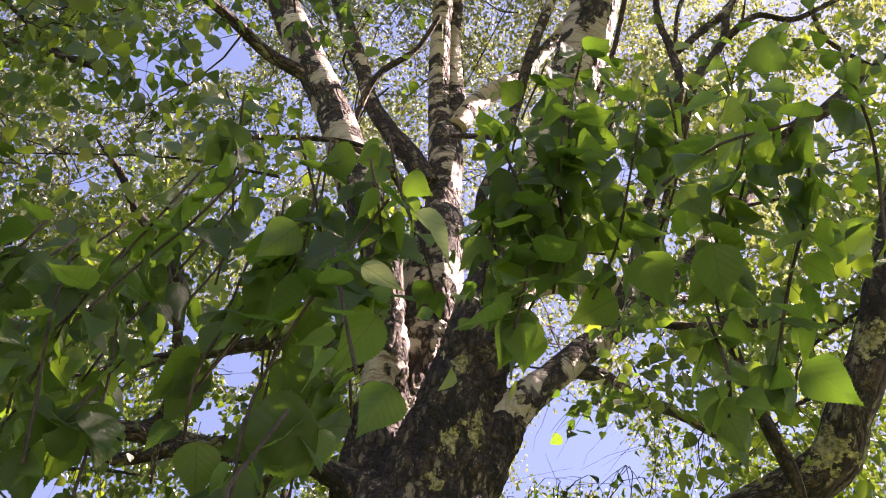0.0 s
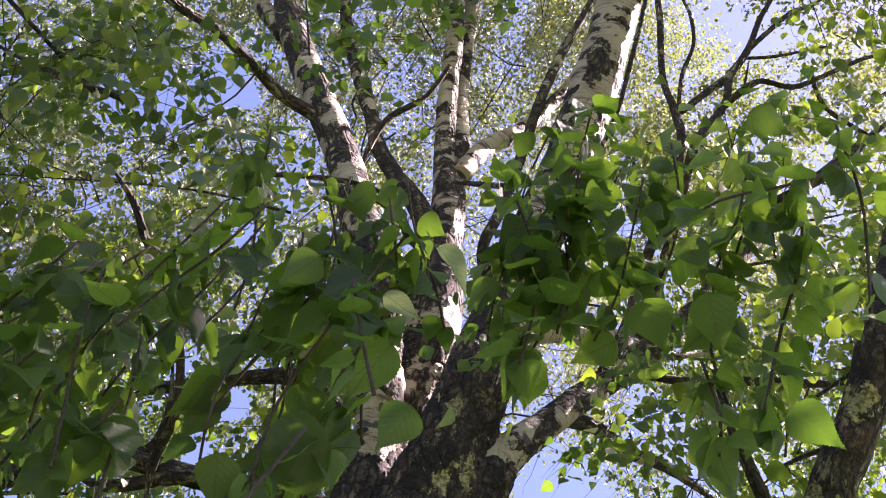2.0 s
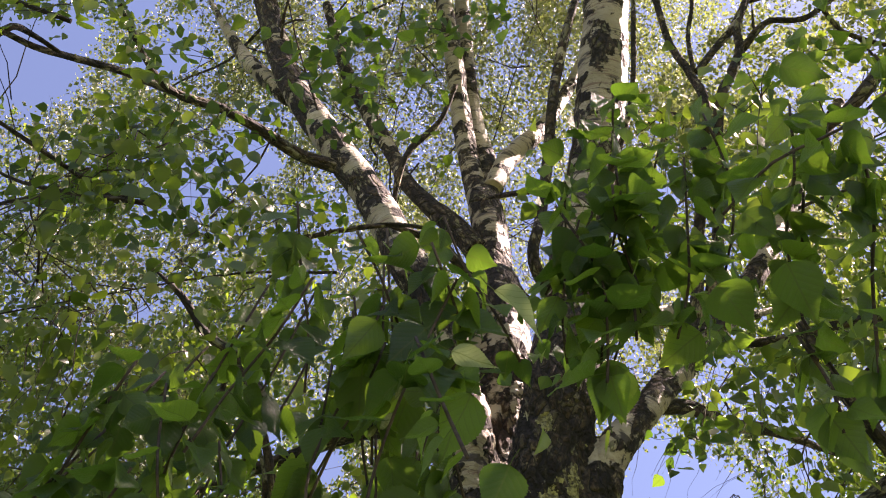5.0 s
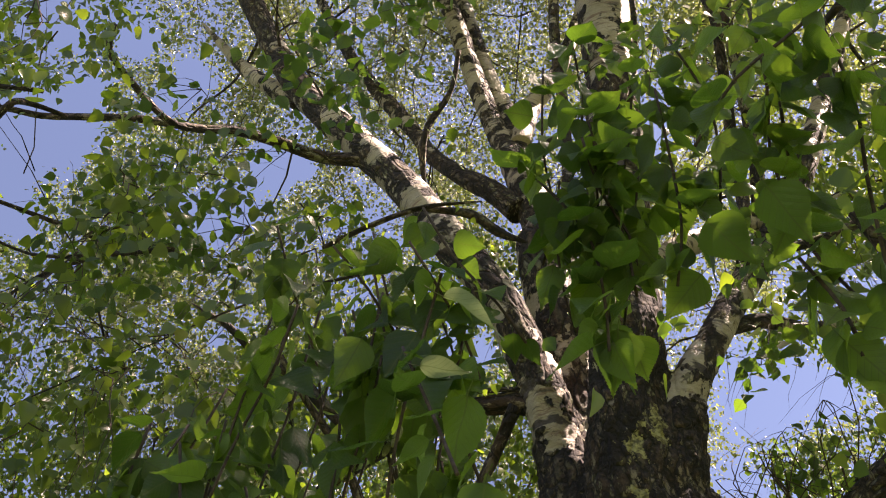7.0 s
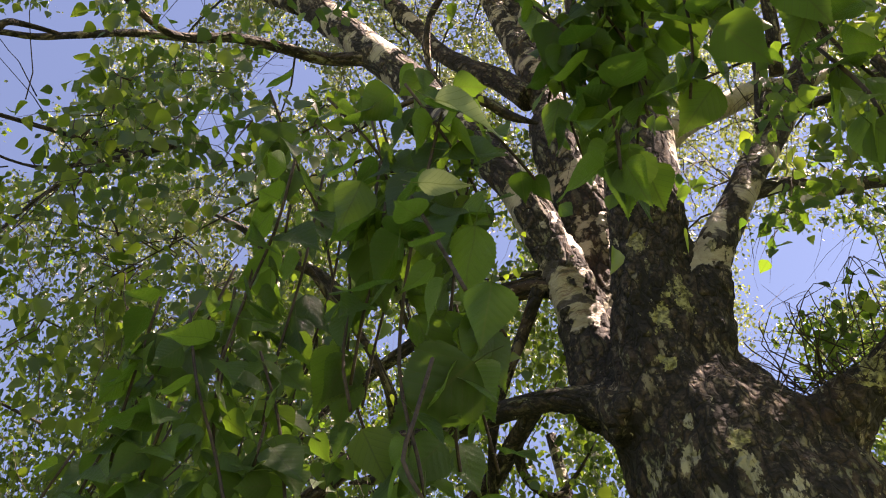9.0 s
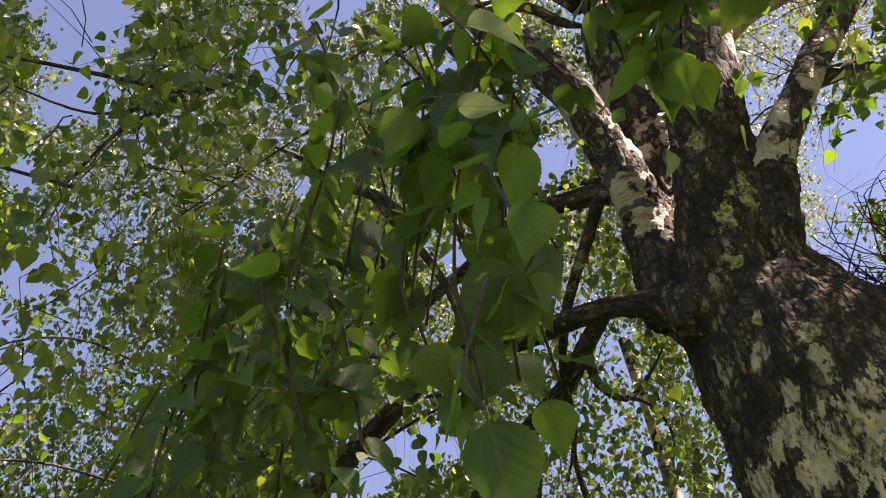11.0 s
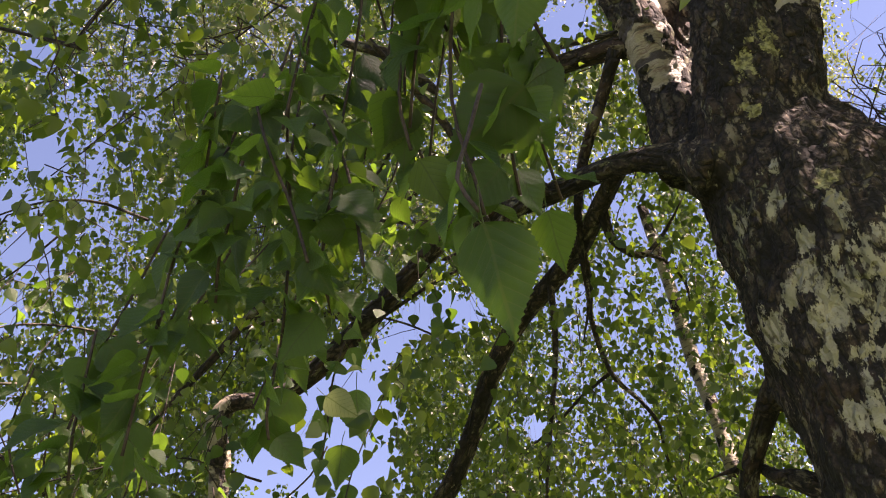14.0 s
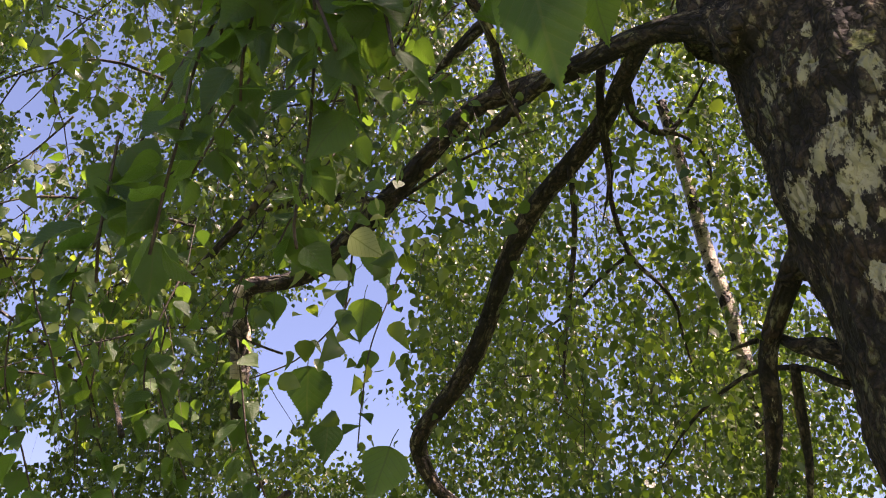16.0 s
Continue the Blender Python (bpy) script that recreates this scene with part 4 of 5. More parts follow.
near_twig([(-0.223, 0.356, 2.301), (-0.203, 0.398, 2.268), (-0.190, 0.432, 2.234), (-0.171, 0.463, 2.201)], 15, 0.0460)
near_twig([(-0.146, 0.370, 2.277), (-0.133, 0.410, 2.242), (-0.124, 0.442, 2.207), (-0.120, 0.471, 2.170)], 12, 0.0450)
near_twig([(-0.140, 0.440, 2.158), (-0.139, 0.467, 2.123), (-0.138, 0.484, 2.093), (-0.131, 0.506, 2.057)], 11, 0.0460)
near_twig([(-0.227, 0.402, 2.220), (-0.224, 0.439, 2.182), (-0.215, 0.468, 2.147), (-0.216, 0.497, 2.105)], 11, 0.0460)
near_twig([(0.040, 0.359, 2.324), (0.038, 0.401, 2.287), (0.048, 0.434, 2.251), (0.044, 0.456, 2.220)], 12, 0.0450)


def catkin(base, length):
    """A hanging green catkin: a scaly spindle."""
    bm = bmesh.new()
    rings = []
    for i in range(13):
        f = i / 12
        r = length * 0.13 * (math.sin(math.pi * (0.06 + 0.9 * f)) ** 0.5) * (1.12 if i % 2 else 0.94)
        rings.append([bm.verts.new((r * math.cos(a), r * math.sin(a), -f * length)) for a in np.linspace(0, 2 * math.pi, 9)[:-1] + 0.39 * (i % 2)])
    for p, q in zip(rings, rings[1:]):
        for k in range(8):
            bm.faces.new((p[k], p[(k + 1) % 8], q[(k + 1) % 8], q[k]))
    bm.faces.new(rings[0][::-1])
    bm.faces.new(rings[-1])
    me = bpy.data.meshes.new("catkin")
    bm.to_mesh(me)
    bm.free()
    ob = part("catkin", me, CATKIN, birch, "pale green hanging catkin")
    ob.location = base
    ob.rotation_euler = (rnd.uniform(-0.3, 0.3), rnd.uniform(-0.3, 0.3), 0)


catkin((-0.194, 0.465, 2.134), 0.026)
catkin((-0.183, 0.453, 2.157), 0.022)
catkin((-0.213, 0.481, 2.140), 0.024)


def lone_leaf(stem, base, tip, lean, size=1.0, material=None):
    """A leaf of known place, from its base to its tip; lean turns its blade about its rib."""
    a, b = Vector(base), Vector(tip)
    way = (b - a).normalized()
    away = (a + b) / 2 - Vector((0, 0, 1.5))
    face = Matrix.Rotation(radians(lean), 3, way) @ (away - way * away.dot(way))
    ob = place_leaf(stem, a, way, face, (b - a).length)
    ob.matrix_basis = ob.matrix_basis @ Matrix.Diagonal((size, 1, 1, 1))
    if material:
        ob.material_slots[0].link = "OBJECT"
        ob.material_slots[0].material = material
        tagged(ob, "pale silvery upturned leaf")
    return ob


spray = part("twig", tube("twig", [(-0.163, 0.443, 1.991, 0.0012), (-0.174, 0.437, 1.934, 0.0011), (-0.181, 0.435, 1.902, 0.001), (-0.170, 0.441, 1.872, 0.0006)], 6, 0.02, (0.9, 0.9)), TWIG, birch, "thin drooping leafy twig")
lone_leaf(spray, (-0.168, 0.442, 1.862), (-0.176, 0.489, 1.800), 12, 0.80)
lone_leaf(spray, (-0.147, 0.477, 2.010), (-0.221, 0.475, 1.972), -10)
lone_leaf(spray, (-0.110, 0.416, 2.082), (-0.145, 0.456, 2.044), 40)
lone_leaf(spray, (-0.146, 0.499, 2.065), (-0.149, 0.538, 2.031), -25)
lone_leaf(spray, (-0.167, 0.527, 1.934), (-0.173, 0.557, 1.897), 20)
lone_leaf(spray, (0.196, 0.374, 1.992), (0.232, 0.386, 1.966), 5)
lone_leaf(spray, (-0.067, 0.331, 1.893), (-0.085, 0.353, 1.870), 10)
lone_leaf(spray, (-0.104, 0.320, 2.003), (-0.074, 0.336, 1.998), 48, 0.9, PALE_LEAF)
lone_leaf(spray, (-0.066, 0.274, 1.998), (-0.034, 0.303, 1.984), 68, 1, PALE_LEAF)
lone_leaf(spray, (0.154, 0.358, 2.122), (0.169, 0.402, 2.091), 8)
lone_leaf(spray, (0.187, 0.240, 2.251), (0.226, 0.253, 2.236), -15)
lone_leaf(spray, (0.199, 0.429, 2.062), (0.193, 0.464, 2.035), 15)
lone_leaf(spray, (0.159, 0.443, 2.035), (0.179, 0.470, 2.005), -10)
lone_leaf(spray, (-0.268, 0.481, 2.166), (-0.275, 0.509, 2.142), 10)
lone_leaf(spray, (-0.269, 0.490, 2.071), (-0.291, 0.514, 2.038), -8)
lone_leaf(spray, (0.013, 0.446, 2.137), (-0.006, 0.485, 2.108), 14)
lone_leaf(spray, (0.093, 0.452, 2.178), (0.049, 0.475, 2.167), -12)
lone_leaf(spray, (-0.179, 0.462, 2.155), (-0.208, 0.502, 2.116), 10)
lone_leaf(spray, (-0.940, 1.023, 2.088), (-0.964, 1.056, 2.001), 20)
lone_leaf(spray, (-1.227, 1.179, 2.408), (-1.247, 1.208, 2.348), 10)
lone_leaf(spray, (-0.969, 1.107, 2.029), (-0.989, 1.124, 1.965), -18)
lone_leaf(spray, (-0.716, 0.968, 1.880), (-0.750, 0.974, 1.808), 10)
lone_leaf(spray, (-0.704, 0.798, 2.118), (-0.751, 0.800, 2.064), 12)
lone_leaf(spray, (-0.699, 0.569, 1.970), (-0.726, 0.594, 1.910), -8)
lone_leaf(spray, (-0.733, 0.950, 2.205), (-0.757, 0.991, 2.134), -40)
lone_leaf(spray, (-0.871, 1.071, 2.210), (-0.897, 1.098, 2.144), 15)
lone_leaf(spray, (0.006, 0.453, 2.145), (-0.008, 0.493, 2.111), 20)
lone_leaf(spray, (-0.188, 0.375, 2.150), (-0.222, 0.395, 2.122), 5)
lone_leaf(spray, (-0.669, 0.823, 2.109), (-0.645, 0.867, 2.086), 20, 1, PALE_LEAF)
lone_leaf(spray, (0.111, 0.404, 2.179), (0.135, 0.443, 2.150), 5)
lone_leaf(spray, (0.188, 0.400, 2.170), (0.148, 0.442, 2.149), -10)
lone_leaf(spray, (-0.223, 0.449, 1.958), (-0.219, 0.483, 1.927), 10)
lone_leaf(spray, (-0.214, 0.427, 2.145), (-0.226, 0.477, 2.108), 10)
lone_leaf(spray, (-0.013, 0.514, 2.289), (-0.023, 0.559, 2.260), 10)


# ---- the leafy crowns ----
MID = np.array([(0, 0, 0), (-0.25, 0.04, 0.05), (-0.42, 0.21, 0.10), (-0.37, 0.47, 0.07), (-0.17, 0.78, -0.02), (0, 1, -0.12), (0.17, 0.78, -0.02), (0.37, 0.47, 0.07), (0.42, 0.21, 0.10), (0.25, 0.04, 0.05), (0, 0.22, 0), (0, 0.55, -0.02)])
MID_FACES = np.array([(0, 10, 2, 1), (10, 11, 3, 2), (11, 5, 4, 3), (0, 9, 8, 10), (10, 8, 7, 11), (11, 7, 6, 5)])
FAR = np.array([(0, 0, 0), (-0.42, 0.34, 0.08), (0, 1, -0.06), (0.42, 0.34, 0.08)])
FAR_FACES = np.array([(0, 2, 1), (0, 3, 2)])
EYE = np.array((0.02, 0.03, 1.5))


def heading(az, el):
    az, el = np.radians(az), np.radians(el)
    return np.stack([np.sin(az) * np.cos(el), np.cos(az) * np.cos(el), np.sin(el)], -1)


# openings of the canopy towards the sky: bearing, height and half width in degrees, and how far out they begin
OPENINGS = [(-75.2, 58.2, 3.1, 0.9), (-74, 61.6, 1.8, 0.9), (-72.9, 54.9, 1.6, 0.9), (-73.9, 57.8, 2.7, 0.9), (-54.5, 58.5, 2.2, 2.5), (-48.8, 63.3, 2.2, 2.5), (-51.8, 59.9, 2.2, 2.5), (-49.1, 63.3, 1.5, 2.5), (4.9, 47.1, 2.7, 0.9), (5.1, 46.9, 3.3, 0.9), (9.6, 45.6, 2.2, 0.9), (-43.8, 31.1, 2.6, 1.3), (-42, 29, 2.2, 1.3), (-39.9, 26.2, 1.8, 1.3), (-40.6, 22.7, 2.2, 1.3), (-47, 27, 2.0, 1.3), (-47.8, 23.8, 1.6, 1.3), (-35.3, 36.2, 2.0, 1.3), (-38.8, 34.4, 1.6, 1.3), (-46.8, 28.5, 2.6, 1.3), (-21.9, 53.4, 1.6, 1.3), (-20.2, 53.6, 1.3, 1.3), (-25.7, 47.7, 1.1, 2.5), (-72.2, 51.7, 1.6, 1.3), (-28.7, 28.7, 1.1, 2.5), (-64.7, 65.7, 1.8, 2), (-53, 59.6, 1.5, 2), (-37.5, 35.9, 1.5, 1.3), (-40.8, 32.1, 1.8, 1.3), (-69.1, 38.9, 1.8, 1.3), (-40.1, 29.8, 2.2, 1.3), (-45.2, 28.2, 1.8, 1.3), (-44.2, 25.4, 2.0, 1.3), (-43.5, 22, 2.0, 1.3), (-47.9, 21.8, 1.5, 1.3), (-39.6, 29.8, 1.6, 1.3), (-39.8, 21.1, 1.5, 1.3), (-48.4, 26.3, 2.0, 1.3), (-44.4, 28.6, 1.8, 1.3), (-41.1, 26.7, 2.0, 1.3), (-41.3, 29.8, 1.6, 1.3), (-43.6, 24.2, 1.8, 1.3), (-47.3, 23.3, 1.6, 1.3), (-32.7, 36.3, 1.3, 1.3), (-36.6, 35.8, 1.3, 1.3), (-39.8, 26.3, 1.5, 1.3), (-67.4, 36.3, 1.6, 1.3), (-68.3, 41.8, 1.6, 1.3), (-67, 32.7, 1.5, 1.3), (-64.8, 26.8, 1.5, 1.3), (-61.6, 23.5, 1.1, 1.3), (-62.5, 19.5, 1.3, 1.3), (-81.6, 63, 2.2, 2), (-73.5, 65.6, 1.6, 2), (-64.8, 64, 1.5, 2), (-69.3, 52.8, 1.3, 1.3), (-70.8, 53.5, 1.5, 1.3), (-71.7, 47.4, 1.5, 1.3), (-67.8, 42.4, 1.3, 1.3), (-66.1, 36.5, 1.5, 1.3), (-74.1, 58, 1.8, 1.3), (-26.5, 47.6, 1.4, 0.9), (-27.0, 44.1, 1.3, 0.9), (-31.5, 48.1, 0.7, 0.9), (14.7, 63.9, 0.8, 0.9), (-50.5, 60.4, 1.6, 0.9), (-53.5, 59.1, 1.5, 0.9), (-47.5, 63.7, 1.5, 0.9), (-72.8, 58.6, 2.9, 0.9), (-52.8, 59.3, 0.9, 0.9), (-47.9, 63.7, 0.9, 0.9), (-44.5, 64.0, 0.9, 0.9), (-47.9, 52.1, 0.7, 0.9), (-71.8, 52.1, 0.9, 0.9)]


# places where the sun gets down through the leaves, and how wide
FLECKS = [(-0.36, 1.66, 3.90, 0.13), (-0.35, 1.72, 3.72, 0.12), (-0.33, 1.77, 3.58, 0.12), (-0.25, 1.73, 3.96, 0.220), (-0.29, 1.79, 3.78, 0.220), (-0.29, 1.83, 3.62, 0.180), (-0.33, 1.64, 3.72, 0.120), (-0.39, 1.58, 3.91, 0.070), (0.02, 1.74, 3.08, 0.030), (0.04, 1.75, 2.99, 0.025), (0.25, 1.65, 4.08, 0.100), (0.19, 1.73, 3.72, 0.070), (-0.78, 1.35, 4.83, 0.080), (-0.89, 1.27, 5.06, 0.080), (-0.34, 1.74, 5.83, 0.120), (-0.12, 1.72, 6.06, 0.100), (-0.34, 1.77, 4.93, 0.120), (-2.25, 1.90, 2.99, 0.120), (-0.93, 1.32, 3.06, 0.120), (-0.99, 1.37, 2.98, 0.100), (-2.23, 1.87, 3.06, 0.200), (0.31, 1.33, 3.47, 0.150), (0.21, 1.53, 3.33, 0.120), (-0.72, 1.05, 2.77, 0.120), (-2.24, 1.07, 3.21, 0.300), (-2.09, 1.21, 3.32, 0.250), (-1.39, 0.96, 4.33, 0.29), (-1.10, 1.03, 4.50, 0.29), (-1.25, 0.70, 4.26, 0.23), (-1.19, 1.29, 4.06, 0.26), (-0.92, 1.38, 4.32, 0.20), (-1.63, 0.83, 4.39, 0.29), (-1.58, 1.26, 4.25, 0.29), (-1.31, 1.29, 4.45, 0.21), (-1.82, 1.11, 3.77, 0.29), (-1.61, 1.27, 3.92, 0.23), (-1.18, 0.67, 4.53, 0.23), (-0.95, 0.91, 4.11, 0.26), (-0.78, 1.15, 4.10, 0.21), (-1.99, 1.12, 3.98, 0.29), (-2.05, 1.21, 3.50, 0.29), (-1.67, 1.10, 4.02, 0.26), (-1.53, 0.88, 2.33, 0.22), (-1.33, 0.92, 2.18, 0.20), (-1.55, 0.97, 2.20, 0.22), (-1.22, 1.01, 2.05, 0.18), (-1.88, 0.96, 2.71, 0.28), (-1.95, 0.88, 3.01, 0.28), (-1.38, 1.00, 2.00, 0.20), (-1.60, 0.65, 3.42, 0.28), (-1.73, 0.88, 3.21, 0.25), (-1.18, 0.80, 3.43, 0.22), (-1.74, 0.91, 2.85, 0.25), (-1.56, 1.06, 2.97, 0.20), (-0.79, 0.87, 3.86, 0.22)]


def kept(spots, rng):
    """Which spots lie outside the openings, whose edges are ragged."""
    way = spots - EYE
    far = np.linalg.norm(way, axis=1)
    way = way / far[:, None]
    ok = np.ones(len(spots), bool)
    for az, el, wide, begin in OPENINGS:
        ang = np.degrees(np.arccos(np.clip(way @ heading(az, el), -1, 1)))
        ok &= (ang > wide * rng.uniform(0.6, 1.2, len(spots))) | (far < begin)
    for place, wide in BARE:
        gap = np.array(place) - EYE
        d = np.linalg.norm(gap)
        ang = np.degrees(np.arccos(np.clip(way @ (gap / d), -1, 1)))
        ok &= (ang > wide * rng.uniform(0.5, 1.2, len(spots))) | (far > d)
    for x, y, z, wide in FLECKS:
        gap = spots - np.array((x, y, z))
        up = gap @ np.array(sun_way)
        aside = np.linalg.norm(gap - up[:, None] * np.array(sun_way), axis=1)
        ok &= (aside > wide * rng.uniform(0.8, 1.2, len(spots))) | (up < 0)
    return ok


def leaf_cloud(name, spots, rng, size, near):
    """One joined mesh of many leaves."""
    n = len(spots)
    tip = unit(np.column_stack([rng.normal(0, 0.55, n), rng.normal(0, 0.55, n), rng.uniform(-1.3, -0.2, n)]))
    up = np.column_stack([rng.normal(0, 0.7, n), rng.normal(0, 0.7, n), rng.uniform(-0.1, 0.9, n)])
    up = unit(up - tip * np.sum(up * tip, 1)[:, None])
    side = np.cross(tip, up)
    s = size * rng.uniform(0.6, 1.2, n)
    form, faces = (MID, MID_FACES) if near else (FAR, FAR_FACES)
    wide = rng.uniform(0.85, 1.15, n)
    verts = spots[:, None] + s[:, None, None] * (form[None, :, :1] * (side * wide[:, None])[:, None] + form[None, :, 1:2] * tip[:, None] + form[None, :, 2:] * up[:, None] * rng.uniform(0.2, 2.5, n)[:, None, None])
    corners = (faces[None] + (np.arange(n) * len(form))[:, None, None]).ravel()
    return raw_mesh(name, verts.reshape(-1, 3), corners, np.full(n * len(faces), faces.shape[1]), smooth=near)


def twig_cloud(name, lines, radius):
    """One joined mesh of thin three-sided twigs along lines of equal length."""
    lines = np.asarray(lines)
    n, k, _ = lines.shape
    ring = np.array([(1, 0, 0), (-0.5, 0.87, 0), (-0.5, -0.87, 0)])
    r = radius * np.linspace(1, 0.15, k)
    verts = lines[:, :, None] + ring[None, None] * r[None, :, None, None]
    i, j = np.meshgrid(np.arange(k - 1), np.arange(3), indexing="ij")
    quad = np.stack([i * 3 + j, i * 3 + (j + 1) % 3, (i + 1) * 3 + (j + 1) % 3, (i + 1) * 3 + j], -1).reshape(-1, 4)
    corners = (quad[None] + (np.arange(n) * k * 3)[:, None, None]).ravel()
    return raw_mesh(name, verts.reshape(-1, 3), corners, np.full(n * len(quad), 4))


def strands(rng, roots, length, per, spread, droop, steps=7):
    """Hanging twigs from the roots and the leaf spots along them."""
    n = len(roots)
    a = rng.uniform(0, 2 * math.pi, n)
    reach = rng.uniform(0.1, 0.6, n) * length * (1 - droop * 0.6)
    drop = length * rng.uniform(0.5, 1.2, n) * droop
    s = np.linspace(0, 1, steps)
    lines = np.empty((n, steps, 3))
    lines[:, :, 0] = roots[:, :1] + np.cos(a)[:, None] * reach[:, None] * s ** 0.7 + rng.normal(0, 0.012, (n, steps))
    lines[:, :, 1] = roots[:, 1:2] + np.sin(a)[:, None] * reach[:, None] * s ** 0.7 + rng.normal(0, 0.012, (n, steps))
    lines[:, :, 2] = roots[:, 2:] + 0.1 * length * s[None] - drop[:, None] * s[None] ** 1.6
    k = rng.uniform(0.05, 1, (n, per)) * (steps - 1.001)
    lo = k.astype(int)
    f = (k - lo)[:, :, None]
    row = np.arange(n)[:, None]
    spots = lines[row, lo] * (1 - f) + lines[row, lo + 1] * f
    return lines, (spots + rng.normal(0, spread, spots.shape)).reshape(-1, 3)


def foliage(parent, name, label, seed, count, az, el, far, length, per, spread, droop, size, near, clump=0.0, loose=1.7, material=LEAVES, twig=0.0018, floor=0.6):
    """Hanging sprays filling a part of the canopy: bearings, heights and distances from the standing place."""
    rng = np.random.default_rng(seed)
    if clump:
        k = max(1, int(count / clump))
        hub = np.column_stack([rng.uniform(*az, k), rng.uniform(*el, k)])
        pick = rng.integers(0, k, count)
        dirs = hub[pick] + rng.normal(0, loose, (count, 2))
    else:
        dirs = np.column_stack([rng.uniform(*az, count), rng.uniform(*el, count)])
    d = (rng.uniform(far[0] ** 2, far[1] ** 2, count)) ** 0.5
    roots = EYE + heading(dirs[:, 0], dirs[:, 1]) * d[:, None]
    roots = roots[roots[:, 2] > floor]
    lines, spots = strands(rng, roots, length, per, spread, droop)
    spots = spots[kept(spots, rng) & (spots[:, 2] > 0.3)]
    ends = np.all([kept(lines[:, k], rng) for k in range(7)], axis=0)
    part(name, leaf_cloud(name, spots, rng, size, near), material, parent, label, "stuff")
    part("twig_fringe", twig_cloud("twig_fringe", lines[ends][::1 if near else 2], twig), TWIG, parent, "fine brown twigs", "stuff")


BACK_STEM = [(-1.58, 5.74, -0.1, 0.12), (-1.62, 5.73, 3.57, 0.057), (-1.63, 5.65, 4.26, 0.054), (-1.66, 5.61, 4.74, 0.052), (-1.71, 5.59, 5.14, 0.052), (-1.71, 5.48, 5.65, 0.047), (-1.74, 5.32, 6.44, 0.041)]
BARE.extend((tuple(p[:3]), 1.2) for p in spline(BACK_STEM[-5:], 0.25)[0])
# these high layers use the leaf colour paled for haze
foliage(birch, "crown", "high small-leaved crown added towards the sun to shade the stems", 1, 7000, (-100, 110), (44, 90), (5.4, 10.5), 1.0, 30, 0.07, 0.8, 0.035, False, clump=16, loose=1.25, material=HIGH_HAZED, twig=0.0032)
foliage(birch, "crown", "dense high crown of small leaves behind the limbs", 12, 3400, (-72, 34), (46, 80), (5.6, 11.0), 1.0, 36, 0.07, 0.8, 0.033, False, clump=18, loose=1.15, material=HIGH_HAZED, twig=0.0032)
# added sunward and partly out of view, to dim the sun on the stems
foliage(birch, "crown", "small-leaved crown added towards the sun to shade the stems", 8, 1500, (15, 105), (56, 86), (4.6, 7.0), 0.9, 26, 0.08, 0.8, 0.038, False, clump=12, material=HIGH_HAZED)
foliage(birch, "crown", "sunlit high sprays above the thick stem", 13, 900, (18, 60), (62, 82), (5.0, 8.5), 0.9, 30, 0.07, 0.8, 0.034, False, clump=14, loose=1.3, material=HIGH_HAZED)
foliage(birch, "crown", "drooping leafy sprays of the crown", 2, 2050, (-95, -14), (20, 66), (2.2, 4.4), 0.5, 21, 0.04, 0.9, 0.030, True, clump=10, loose=1.4)
foliage(birch, "crown", "drooping leafy sprays at arm's reach", 7, 210, (-95, -34), (24, 66), (1.3, 2.2), 0.4, 20, 0.045, 0.8, 0.029, True, clump=5)
foliage(birch, "crown", "drooping leafy sprays of the crown", 3, 470, (10, 95), (32, 72), (1.8, 4.2), 0.45, 16, 0.05, 0.8, 0.042, True, clump=6)
foliage(birch, "crown", "leafy sprays among the limbs", 4, 60, (-35, 30), (56, 66), (1.3, 2.4), 0.3, 12, 0.05, 0.7, 0.042, True, clump=5)
# added mostly out of view, to block sun from the leaves below
foliage(birch, "crown", "unseen leafy boughs added towards the sun for shade", 6, 250, (68, 150), (50, 88), (2.6, 5.5), 0.6, 20, 0.08, 0.8, 0.044, False, clump=8)
foliage(birch, "crown", "dense leafy boughs beside the limbs", 9, 330, (18, 50), (44, 62), (3.4, 5.2), 0.5, 20, 0.06, 0.8, 0.042, False, clump=8)
for k in range(150):
    root = Vector(EYE + heading(sprout.uniform(-85, -26), sprout.uniform(16, 64)) * sprout.uniform(1.7, 3.4))
    way = Vector((-sprout.uniform(0.3, 1.0), sprout.gauss(-0.2, 0.5), sprout.uniform(-0.5, 0.35))).normalized() * sprout.uniform(0.4, 1.0)
    bend = Vector((sprout.gauss(0, 0.06), sprout.gauss(0, 0.06), sprout.uniform(0.0, 0.12)))
    thick = sprout.uniform(0.003, 0.008)
    if not kept(np.array([root, root + way * 0.5, root + way]), np.random.default_rng(k)).all():
        continue
    line = [root + way * f + bend * math.sin(math.pi * f) * 1.2 + Vector([sprout.gauss(0, 0.012) for _ in range(3)]) for f in (0, 0.3, 0.6, 1.0)]
    part("side_branch", tube("side_branch", [(*p, thick * (1 - 0.25 * i)) for i, p in enumerate(line)], 6, 0.04, (0.9, 0.9), 0.0006, k * 0.7), BARK, birch)
    for j in range(6):
        t = sprout.uniform(0.2, 1.0) * 2.99
        a = line[int(t)].lerp(line[int(t) + 1], t - int(t))
        out = Vector((sprout.gauss(-0.3, 0.7), sprout.gauss(0, 0.7), sprout.gauss(-0.3, 0.5))).normalized() * sprout.uniform(0.12, 0.4)
        SPROUTS.append([a + out * f + Vector((0, 0, -0.1 * f * f)) + Vector([sprout.gauss(0, 0.007) for _ in range(3)]) for f in np.linspace(0, 1, 6)])
